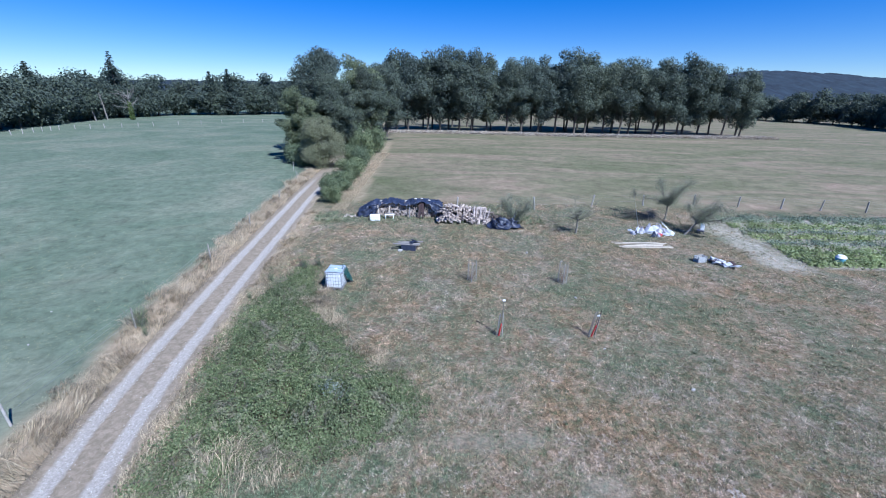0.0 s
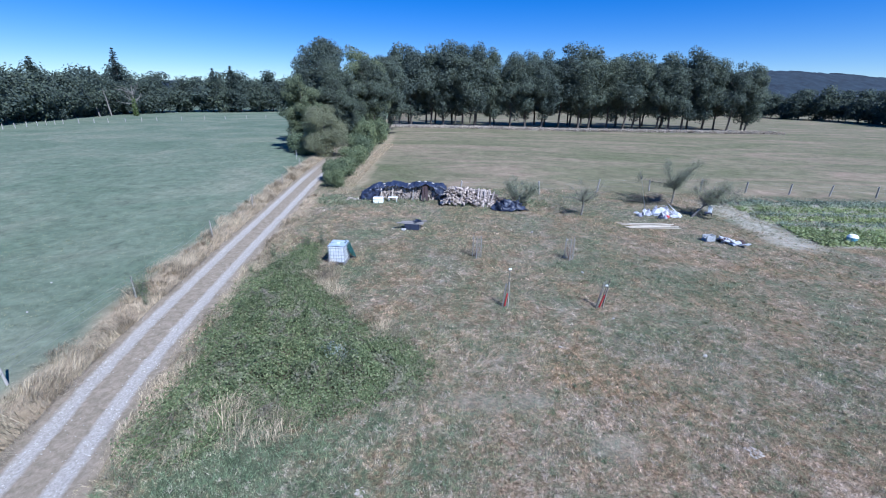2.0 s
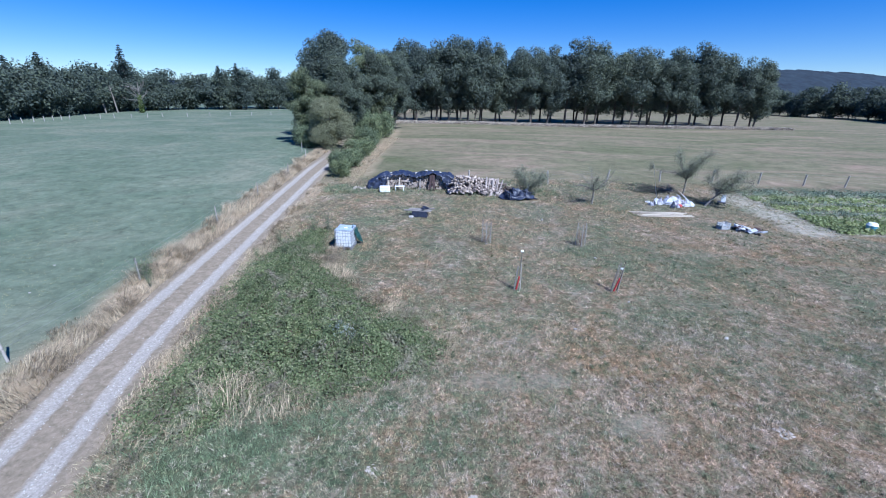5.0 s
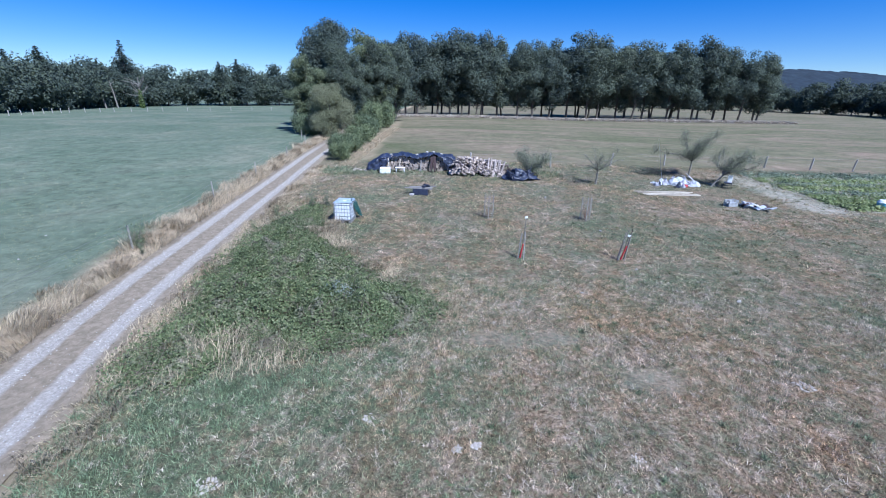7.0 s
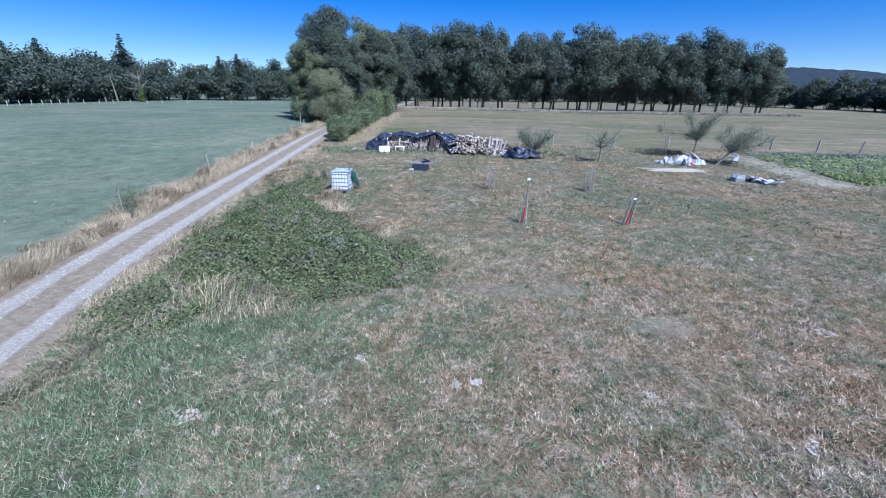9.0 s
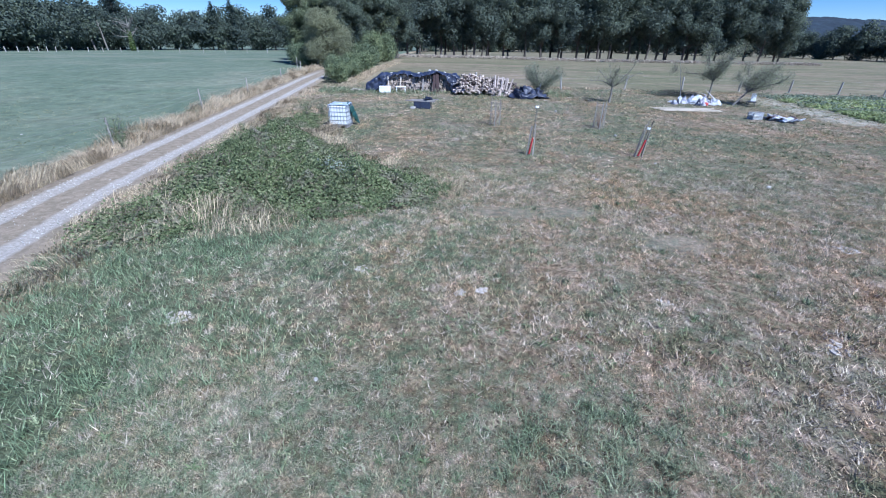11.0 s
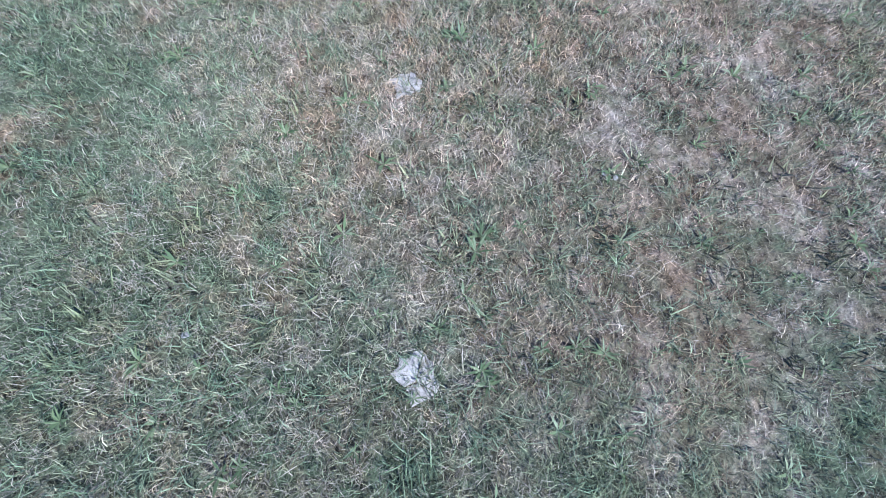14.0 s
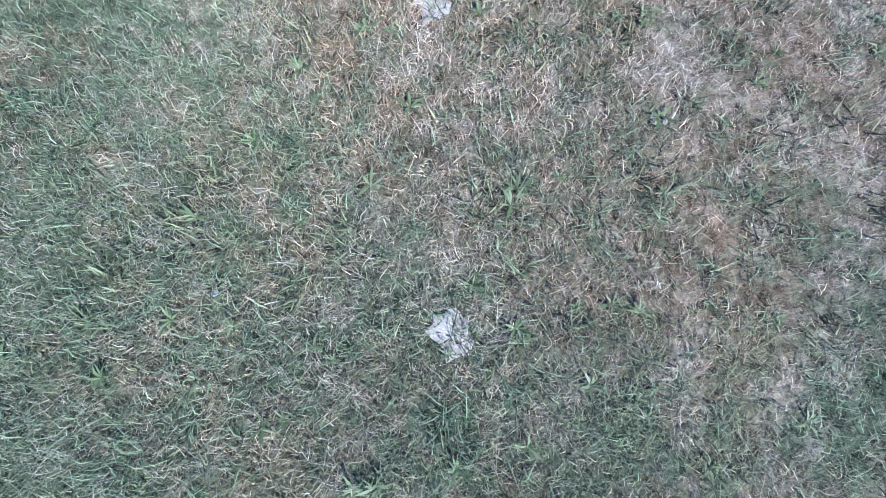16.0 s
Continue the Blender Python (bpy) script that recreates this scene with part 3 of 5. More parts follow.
willow = broadleaf("willow_bush", 95, 6.5, 3.1, 0.125, 44000, 0.3, WILLOW, GREYBARK, 0.16, 70, 0.30, 1.0, 8, "round grey-green willow bush beside the track", shell=0.6)
willow["category"] = "bush"
place(willow, -14.7, 52.4, 0.95)
shrub = broadleaf("hedge_shrub", 97, 2.3, 1.5, 0.14, 5200, 0.05, HEDGE, BARK, 0.06, 22, 0.42, 1.0, 5, "dense green hedgerow shrub", shell=0.45)
shrub["category"] = "bush"
for k, (x, y, s, zs) in enumerate([(-9.7, 36.4, 0.62, 0.75), (-10.3, 38.6, 0.85, 0.95), (-9.6, 40.6, 0.6, 0.55), (-10.3, 43.2, 0.95, 0.7), (-9.8, 46.0, 0.75, 0.9), (-10.6, 49.0, 1.15, 0.85), (-10.1, 52.4, 0.9, 1.25), (-11.4, 55.5, 1.15, 1.15), (-10.6, 59.0, 1.0, 1.75), (-11.9, 62.0, 1.3, 1.4), (-10.6, 66.5, 1.1, 1.8), (-11.2, 72.0, 1.5, 1.5), (-15.6, 70.0, 1.9, 2.2), (-17.4, 56.5, 1.3, 1.1), (-19.4, 56.0, 1.2, 1.2), (-13.4, 65.0, 1.2, 1.7), (-17.6, 53.4, 0.8, 0.7)]):
    tagged(place(shrub, x, y, s, k * 73, sz=zs), group="hedgerow")


def dead_tree():
    rng = np.random.default_rng(7)
    root = thing("dead_tree", pose(0, 0, 0), "bare dead tree with an ivy-clad trunk at the wood's edge", "tree")
    t = Tubes(6)
    t.add([(0, 0, -0.2), (0.1, 0, 3), (0, 0.1, 6), (0.3, 0, 9)], [0.4, 0.32, 0.25, 0.05])
    for k in range(13):
        a = k * 2.4
        pts = limb_points(rng, (0, 0, rng.uniform(3.5, 7.5)), (math.cos(a), math.sin(a), 0.55), rng.uniform(3, 5.5), 0.18)
        t.add(pts, list(np.linspace(0.14, 0.03, len(pts))))
    put("trunk", t.mesh("trunk"), GREYBARK, root)
    p, nrm = lump_points(rng, [(0, 0, z, 0.75 - 0.06 * z, 0.9) for z in np.arange(0.5, 5.2, 0.6)], 1400)
    v, f = leaves(rng, p, nrm, 0.4)
    put("ivy", mesh_np("ivy", v, f), IVY, root, "yellow-green ivy leaves")
    return root


place(dead_tree(), -105, 149, 1.1)


def snag(h, lean, label):
    """A bare broken trunk with a few stubs."""
    rng = np.random.default_rng(int(h * 10))
    root = thing("dead_tree", pose(0, 0, 0), label, "tree")
    t = Tubes(6)
    t.add([(0, 0, -0.3), (lean * 0.3, 0, h * 0.3), (lean * 0.55, 0.1, h * 0.6), (lean, 0, h)], [0.26, 0.22, 0.17, 0.08])
    for k in range(4):
        f = rng.uniform(0.45, 0.9)
        a = k * 2.4
        t.add(limb_points(rng, (lean * f, 0, h * f), (math.cos(a), math.sin(a), 0.7), 1.4, 0.15, 3), [0.09, 0.07, 0.05, 0.03])
    put("trunk", t.mesh("trunk"), GREYBARK, root, smooth=True)
    return root


place(snag(5.5, -0.9, "pale leaning broken trunk at the wood's edge"), -110.5, 140)
place(snag(8.5, -1.0, "tall thin bare trunk before the wood"), -112.0, 147)


def far_hill():
    """Wooded ridge on the horizon."""
    rng = np.random.default_rng(3)
    xs, ds = np.linspace(-2400, 2600, 420), np.linspace(0, 1, 26)
    v = []
    for d in ds:
        for x in xs:
            ridge = 42 + 82 * math.exp(-((x - 1600) / 650) ** 2) + 14 * noise.noise(Vector((x * 0.0021, 0, 1))) + 5 * noise.noise(Vector((x * 0.008, 0, 4)))
            y = 1500 + 700 * d
            up = math.sin(d * math.pi / 2) ** 1.2
            v.append((x, y, -8 + ridge * up + rng.uniform(0, 9) * (0.3 + up)))
    n, k = len(xs), len(ds)
    i = np.arange(n * k).reshape(k, n)
    f = np.stack([i[:-1, :-1], i[:-1, 1:], i[1:, 1:], i[1:, :-1]], axis=-1).reshape(-1, 4)
    # distance haze is put into the wood's colour as dark blue
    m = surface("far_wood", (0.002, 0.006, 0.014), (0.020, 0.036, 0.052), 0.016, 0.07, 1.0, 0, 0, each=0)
    tagged(put("backdrop", mesh_np("backdrop", v, f), m), "wooded ridge tinted blue for distance haze", "hill", kind="structure")
    for hx, w in ((1700, 60), (1530, 20), (1840, 34)):
        bm = bmesh.new()
        box(bm, hx, 2085, 106 - 0.03 * abs(hx - 1600) + 0.004 * w, w, 8, 4)
        jitter(bm, 1.0)
        tagged(part("backdrop", bm, surface("far_clearing", (0.32, 0.30, 0.27), (0.45, 0.42, 0.37), 0.05, 0.3, 1.0, 0, 0)), "pale clearing on the ridge", "hill", kind="structure")


far_hill()

# ---- plants of the plot ----
# lighter blue mottling puts the sheen of the folds into the colour
TARP = surface("black_tarp", (0.010, 0.013, 0.028), (0.045, 0.055, 0.095), 3.0, 22, 0.4, 0, 0.5, each=0)
GREENTARP = surface("green_tarp", (0.010, 0.040, 0.035), (0.03, 0.085, 0.075), 3.0, 22, 0.4, 0, 0.5, each=0)
WHITESHEET = surface("white_sheet", (0.42, 0.43, 0.48), (0.70, 0.71, 0.75), 4.0, 25, 0.45, 0, 0.4, (0.36, 0.36, 0.36), each=0.1)
GREYSHEET = surface("grey_sheet", (0.22, 0.22, 0.27), (0.46, 0.46, 0.52), 4, 25, 0.5, 0, 0.3, each=0.2)
REDCLOTH = surface("red_plastic", (0.33, 0.025, 0.03), (0.50, 0.05, 0.05), 5.0, 40, 0.5, 0, 0.2, each=0)
LOGSIDE = surface("log_bark", (0.12, 0.09, 0.075), (0.32, 0.265, 0.23), 4.0, 30, 0.9, 0, 0.6, each=0.45)
LOGEND = surface("log_end", (0.38, 0.30, 0.25), (0.66, 0.57, 0.50), 6.0, 40, 0.85, 0, 0.3, (0.22, 0.17, 0.13), each=0.45)
SPLIT = surface("split_wood", (0.36, 0.29, 0.26), (0.70, 0.61, 0.57), 5.0, 40, 0.85, 0, 0.4, (0.26, 0.21, 0.17), each=0.45)
WHITEPLASTIC = surface("white_plastic", (0.70, 0.72, 0.75), (0.86, 0.87, 0.89), 2.0, 30, 0.4, 0, 0.1, each=0)
STEEL = surface("galvanised_steel", (0.34, 0.36, 0.38), (0.52, 0.54, 0.56), 8.0, 60, 0.45, 0.8, 0.1, each=0)
RUST = surface("rusty_steel", (0.035, 0.024, 0.028), (0.095, 0.058, 0.055), 4.0, 30, 0.75, 0.3, 0.4, (0.03, 0.03, 0.035))
OLDBOARD = surface("weathered_board", (0.16, 0.145, 0.145), (0.33, 0.31, 0.30), 3.0, 40, 0.9, 0, 0.4, stretch=(0.3, 2, 2))
PALEBOARD = surface("pale_board", (0.42, 0.36, 0.29), (0.64, 0.57, 0.48), 3.0, 40, 0.8, 0, 0.3, stretch=(0.3, 2, 2))
STONE = surface("pale_stone", (0.28, 0.265, 0.25), (0.46, 0.44, 0.42), 4.0, 30, 0.95, 0, 0.5)
CRACKED = surface("cracked_earth", (0.33, 0.29, 0.26), (0.54, 0.495, 0.455), 8.0, 60, 0.95, 0, 0.6, each=0.2)
WIRE = surface("fence_wire", (0.20, 0.20, 0.20), (0.36, 0.36, 0.36), 8.0, 60, 0.5, 0.7, 0, each=0)
BLUE = surface("blue_plastic", (0.10, 0.30, 0.42), (0.20, 0.45, 0.58), 4.0, 30, 0.45, 0, 0.1, each=0)


def dist_to_edge(x, y, poly):
    d = np.full(np.shape(x), 1e9)
    for (x1, y1), (x2, y2) in zip(poly, poly[1:] + poly[:1]):
        vx, vy = x2 - x1, y2 - y1
        t = np.clip(((x - x1) * vx + (y - y1) * vy) / (vx * vx + vy * vy), 0, 1)
        d = np.minimum(d, np.hypot(x - x1 - t * vx, y - y1 - t * vy))
    return d


def bramble_top(x, y):
    """The height of the bramble's domed, lumpy top above the ground."""
    d = dist_to_edge(x, y, BRAMBLES)
    lump = np.array([noise.noise(Vector((a * 0.9, b * 0.9, 5))) + 0.9 * noise.noise(Vector((a * 2.6, b * 2.6, 8))) for a, b in zip(x, y)])
    return (0.12 + 0.45 * sstep(0, 1.8, d) * sstep(7, 11, y)) * np.maximum(0.15, 1 + 0.8 * lump)


def brambles():
    rng = np.random.default_rng(31)
    root = thing("bramble_patch", pose(0, 0, 0), "wide low thicket of green brambles beside the track", "bush")
    n = 290000
    x, y = rng.uniform(-9.6, -0.2, n), rng.uniform(7.2, 23.6, n)
    jx, jy = x + rng.normal(0, 0.22, n), y + rng.normal(0, 0.22, n)
    ok = in_poly(x, y, BRAMBLES)
    x, y = jx[ok], jy[ok]
    h = bramble_top(x, y)
    layer = 1 - 0.6 * rng.random(len(x)) ** 1.6
    z = gz(x, y) + np.maximum(0.04, h * layer)
    e = 0.06
    gx = (bramble_top(x + e, y) - h) / e
    gy = (bramble_top(x, y + e) - h) / e
    nr = np.stack([-gx, -gy, np.ones(len(x))], axis=1)
    nr /= np.linalg.norm(nr, axis=1, keepdims=True)
    v, f = leaves(rng, np.stack([x, y, z], axis=1), nr, 0.064, 0.7, 0.75)
    tagged(put("leaf_mass", mesh_np("leaf_mass", v, f), BRAMBLE, root), kind="stuff")
    t = Tubes(4)
    for _ in range(420):
        while True:
            px, py = rng.uniform(-9.4, -0.4), rng.uniform(7.4, 23.4)
            if in_poly(px, py, BRAMBLES):
                break
        hh = float(bramble_top(np.array([px]), np.array([py]))[0])
        a = rng.uniform(0, 6.28)
        L = rng.uniform(0.4, 0.9)
        z0 = gzf(px, py)
        t.add([(px, py, z0 + hh * 0.4), (px + math.cos(a) * L * 0.4, py + math.sin(a) * L * 0.4, z0 + hh + rng.uniform(0.0, 0.16)), (px + math.cos(a) * L, py + math.sin(a) * L, z0 + hh * 0.8)], [0.008, 0.006, 0.003])
    tagged(put("stem", t.mesh("stem"), surface("bramble_stem", (0.10, 0.07, 0.05), (0.30, 0.24, 0.19), 3, 20), root), kind="stuff")


brambles()


def weed(name, label, seed, h, r, n, leaf, mat, stems=7):
    rng = np.random.default_rng(seed)
    root = thing(name, pose(0, 0, 0), label, "plant")
    t, pts = Tubes(5), []
    for k in range(stems):
        a = k * 2.4
        p = limb_points(rng, (rng.normal(0, 0.05), rng.normal(0, 0.05), -0.05), (math.cos(a) * r, math.sin(a) * r, h), h * rng.uniform(0.7, 1.05), 0.12)
        t.add(p, list(np.linspace(0.012, 0.004, len(p))))
        for q in range(n // stems):
            s = rng.uniform(0.2, 1.0) * (len(p) - 1)
            i = min(int(s), len(p) - 2)
            b = p[i].lerp(p[i + 1], s - i)
            pts.append((b.x + rng.normal(0, r * 0.22), b.y + rng.normal(0, r * 0.22), max(0.03, b.z + rng.normal(0, 0.05))))
    tagged(put("stem", t.mesh("stem"), GREYBARK, root), kind="stuff")
    pts = np.array(pts)
    nr = pts - np.array([0, 0, h * 0.4])
    nr /= np.linalg.norm(nr, axis=1, keepdims=True)
    v, f = leaves(rng, pts, nr + np.array([0, 0, 0.5]), leaf, 0.5, 0.6)
    tagged(put("leaf_mass", mesh_np("leaf_mass", v, f), mat, root), kind="stuff")
    return root


pale = weed("mullein_plant", "pale grey-green weed standing in the brambles", 41, 0.85, 0.5, 420, 0.09, PALELEAF, 9)
place(pale, -3.7, 11.7, 1.0, 0, -0.12)
place(pale, -3.0, 11.5, 0.85, 80, -0.12)
place(pale, -4.1, 12.3, 0.7, 160, -0.12)
scrub = weed("hawthorn_shrub", "dark green sapling grown round a fence post", 42, 1.35, 0.45, 700, 0.06, HEDGE, 8)
place(scrub, -13.25, 16.3)
place(scrub, -12.6, 15.6, 0.5, 90)
place(scrub, -13.5, 22.3, 0.4, 10)
place(scrub, -7.9, 22.6, 0.9, 200)
place(scrub, -7.2, 23.0, 0.75, 30)
place(scrub, -9.3, 21.0, 0.5, 120)
place(scrub, -9.6, 19.0, 0.4, 300)


# ---- fruit trees ----
def fruit_tree(name, seed, h, lean, n_leaf, label, spread=1.0, twigs=60, fork=0.35):
    rng = np.random.default_rng(seed)
    root = thing(name, pose(0, 0, 0), label, "tree")
    t, tips = Tubes(5), []
    base = Vector((lean[0] * fork, lean[1] * fork, h * fork))
    t.add([Vector((0, 0, -0.15)), base * 0.5 + Vector((0.03, 0, 0)), base], [0.085, 0.06, 0.055])
    for k in range(8):
        a = k * 2.4 + rng.uniform(-0.3, 0.3)
        d = Vector((lean[0] * 0.55 + math.cos(a) * spread * 0.75, lean[1] * 0.55 + math.sin(a) * spread * 0.75, h * 0.52))
        p = limb_points(rng, base, d, d.length * rng.uniform(0.7, 1.0), 0.16, 6, 0.0)
        t.add(p, list(np.linspace(0.04, 0.010, len(p))))
        for _ in range(twigs // 8):
            i = rng.integers(1, len(p))
            q = limb_points(rng, p[i], (p[i] - base).normalized() + Vector(rng.normal(0, 0.75, 3)), rng.uniform(0.3, 0.9) * h * 0.24, 0.2, 4)
            t.add(q, list(np.linspace(0.011, 0.004, len(q))))
            tips += q[1:]
    put("trunk", t.mesh("trunk"), GREYBARK, root)
    tips = np.array([tuple(p) for p in tips])
    pts = tips[rng.integers(0, len(tips), n_leaf)] + rng.normal(0, 0.16, (n_leaf, 3))
    v, f = leaves(rng, pts, np.tile([0, 0, 1.0], (n_leaf, 1)), 0.062, 0.9, 0.5)
    put("crown", mesh_np("crown", v, f), APPLE, root, "sparse grey-green leaves")
    return root


place(fruit_tree("apple_tree", 51, 3.4, (0.2, 0.1), 12000, "small fruit tree with thin grey foliage", 2.9, 300), 18.3, 33.2)
place(fruit_tree("apple_tree", 52, 2.9, (2.9, 0.3), 11000, "leaning fruit tree with thin grey foliage", 2.1, 300, 0.3), 17.9, 29.6)
place(fruit_tree("apple_tree", 53, 2.4, (0.1, 0.0), 2600, "slender young fruit tree with few leaves", 1.7, 110, 0.42), 9.9, 29.5)
place(fruit_tree("plum_tree", 54, 2.2, (0.25, 0.0), 12000, "bushy young plum tree beside the wood heap", 2.0, 220, 0.22), 5.6, 31.7)


def brush_heap():
    rng = np.random.default_rng(57)
    root = thing("brush_heap", pose(16.0, 33.6, gzf(16.0, 33.6)), "low heap of cut dark twigs under the fruit trees", "twigs")
    t = Tubes(4)
    for _ in range(160):
        x, y, a = rng.normal(0, 0.8), rng.normal(0, 0.4), rng.uniform(0, 6.28)
        L = rng.uniform(0.4, 1.1)
        z = max(0.03, 0.38 * math.exp(-(x / 0.9) ** 2) * rng.uniform(0.1, 1.0))
        t.add([(x, y, z), (x + math.cos(a) * L, y + math.sin(a) * L, max(0.02, z + rng.normal(0, 0.1)))], [0.012, 0.006])
    put("twig", t.mesh("twig"), BARK, root)
    p, nr = lump_points(rng, [(0, 0, 0.15, 1.0, 0.22), (-1.0, 0.2, 0.1, 0.8, 0.15)], 900)
    v, f = leaves(rng, p, nr, 0.09)
    put("dead_leaf", mesh_np("dead_leaf", v, f), OAK, root)


brush_heap()


# ---- fences ----
def post(name, label, h, r, mat, seed):
    bm = bmesh.new()
    bmesh.ops.create_cone(bm, cap_ends=True, segments=8, radius1=r, radius2=r * 0.88, depth=h + 0.3, matrix=Matrix.Translation((0, 0, h / 2 - 0.15)))
    top = max(v.co.z for v in bm.verts)
    for v in bm.verts:
        if v.co.z > top - 0.01:
            v.co.z += v.co.x * 0.35
    bmesh.ops.bevel(bm, geom=[e for e in bm.edges if all(v.co.z > top - 0.2 for v in e.verts)], offset=r * 0.15, segments=1, affect="EDGES")
    jitter(bm, r * 0.25, seed)
    return tagged(part(name, bm, mat), label, "fence post")


rows = {"fence of the mown field": [(1.3, 34.6), (8.0, 35.2), (13.4, 36.6), (18.4, 37.4), (23.2, 37.7), (27.4, 37.8), (31.1, 37.4), (34.4, 37.0), (38.2, 36.6), (42.2, 36.2)],
        "fence of the pasture": [(-12.6, 4.5), (-13.4, 10.4), (-13.45, 16.2), (-13.9, 23.6), (-14.2, 29.9), (-14.4, 36.6), (-15.4, 44.5), (-17.6, 50.0)]}
frng = np.random.default_rng(61)
wires = Tubes(4)
for g, pts in rows.items():
    first = post("fence_post", "weathered grey wooden post in a wire fence", 1.08, 0.075 if "mown" in g else 0.04, POSTWOOD, len(g))
    for i, (x, y) in enumerate(pts):
        lean = (frng.normal(0, 3.0), frng.normal(0, 3.5))
        if "mown" in g and x > 26:
            lean = (0, 5)
        m = Matrix.Translation((x, y, gzf(x, y))) @ pose(0, 0, 0, lean[0], lean[1], frng.uniform(0, 360) if lean[1] < 6 else 0)
        p = first if i == 0 else copy_thing(first, m)
        p.matrix_basis = m
        p.scale = (1, 1, frng.uniform(0.9, 1.06))
        tagged(p, group=g)
    for hgt in (0.45, 0.8, 1.0):
        t = Tubes(4)
        for (ax, ay), (bx, by) in zip(pts, pts[1:]):
            mx, my = (ax + bx) / 2, (ay + by) / 2
            t.add([(ax, ay, gzf(ax, ay) + hgt), (mx, my, gzf(mx, my) + hgt - 0.04), (bx, by, gzf(bx, by) + hgt)], [0.003] * 3)
        tagged(put("fence_wire", t.mesh("fence_wire"), WIRE), "thin fence wire strung from post to post", "wire", g)
far_post = post("fence_post", "pale post of the far pasture fence", 1.0, 0.09, DEADWOOD, 5)
FAR = [(-80, 72), (-84, 82), (-87, 92.5), (-88, 100), (-84, 108.5), (-78.5, 118.7), (-68.5, 136), (-56, 152)]
i = 0
for (ax, ay), (bx, by) in zip(FAR, FAR[1:]):
    for s in range(3):
        x, y = ax + (bx - ax) * s / 3, ay + (by - ay) * s / 3
        m = Matrix.Translation((x, y, gzf(x, y))) @ pose(0, 0, 0, frng.normal(0, 3), frng.normal(0, 3), 0)
        p = far_post if i == 0 else copy_thing(far_post, m)
        p.matrix_basis = m
        tagged(p, group="far pasture fence")
        i += 1


# ---- wood stacks under tarpaulins ----
def log_mesh(seed, length, r, kind):
    """A round log, or a split one with pale inner faces; ends are the second material."""
    rng = random.Random(seed)
    bm = bmesh.new()
    if kind == "round":
        ring = [(math.cos(a) * r * rng.uniform(0.88, 1.1), math.sin(a) * r * rng.uniform(0.88, 1.1)) for a in [i * math.pi / 4 for i in range(8)]]
    else:
        ring = [(math.cos(a) * r * 1.25, math.sin(a) * r * 1.25 - r * 0.4) for a in (0.45, 1.0, 1.57, 2.1, 2.7)] + [(0.05 * r, -r * 0.65)]
    lo = [bm.verts.new((x, -length / 2, z)) for x, z in ring]
    hi = [bm.verts.new((x * 0.95, length / 2, z * 0.95)) for x, z in ring]
    n = len(ring)
    for i in range(n):
        f = bm.faces.new((lo[i], lo[(i + 1) % n], hi[(i + 1) % n], hi[i]))
        if kind != "round" and i >= n - 2:
            f.material_index = 1
    bm.faces.new(lo[::-1]).material_index = 1
    bm.faces.new(hi).material_index = 1
    bmesh.ops.recalc_face_normals(bm, faces=bm.faces)
    me = bpy.data.meshes.new("log")
    bm.to_mesh(me)
    bm.free()
    return me


LOGS = [log_mesh(k, 0.5, 0.062 + 0.014 * (k % 4), "round" if k % 2 else "split") for k in range(8)]
PALELOGS = [log_mesh(20 + k, 0.5 + 0.2 * (k % 3), 0.042 + 0.010 * (k % 4), "split" if k % 3 else "round") for k in range(8)]
for me in LOGS:
    me.materials.append(LOGSIDE), me.materials.append(LOGEND)
for me in PALELOGS:
    me.materials.append(LOGSIDE if me.name[-1] in "36" else SPLIT), me.materials.append(LOGEND)


def sheet(fn, nu, nv, thick=0.012):
    """A crumpled sheet from fn(u, v), with thickness."""
    bm = bmesh.new()
    g = [[bm.verts.new(fn(u / nu, v / nv)) for u in range(nu + 1)] for v in range(nv + 1)]
    for v in range(nv):
        for u in range(nu):
            bm.faces.new((g[v][u], g[v][u + 1], g[v + 1][u + 1], g[v + 1][u]))
    bmesh.ops.recalc_face_normals(bm, faces=bm.faces)
    bmesh.ops.solidify(bm, geom=list(bm.faces), thickness=thick)
    return bm


def crumple(p, a=0.08, s=2.3, seed=0.0):
    q = Vector(p)
    w = noise.noise_vector(q * s + Vector((seed, seed, seed))) * a + noise.noise_vector(q * s * 2.7 + Vector((seed, 0, 0))) * a * 0.5
    return q + w


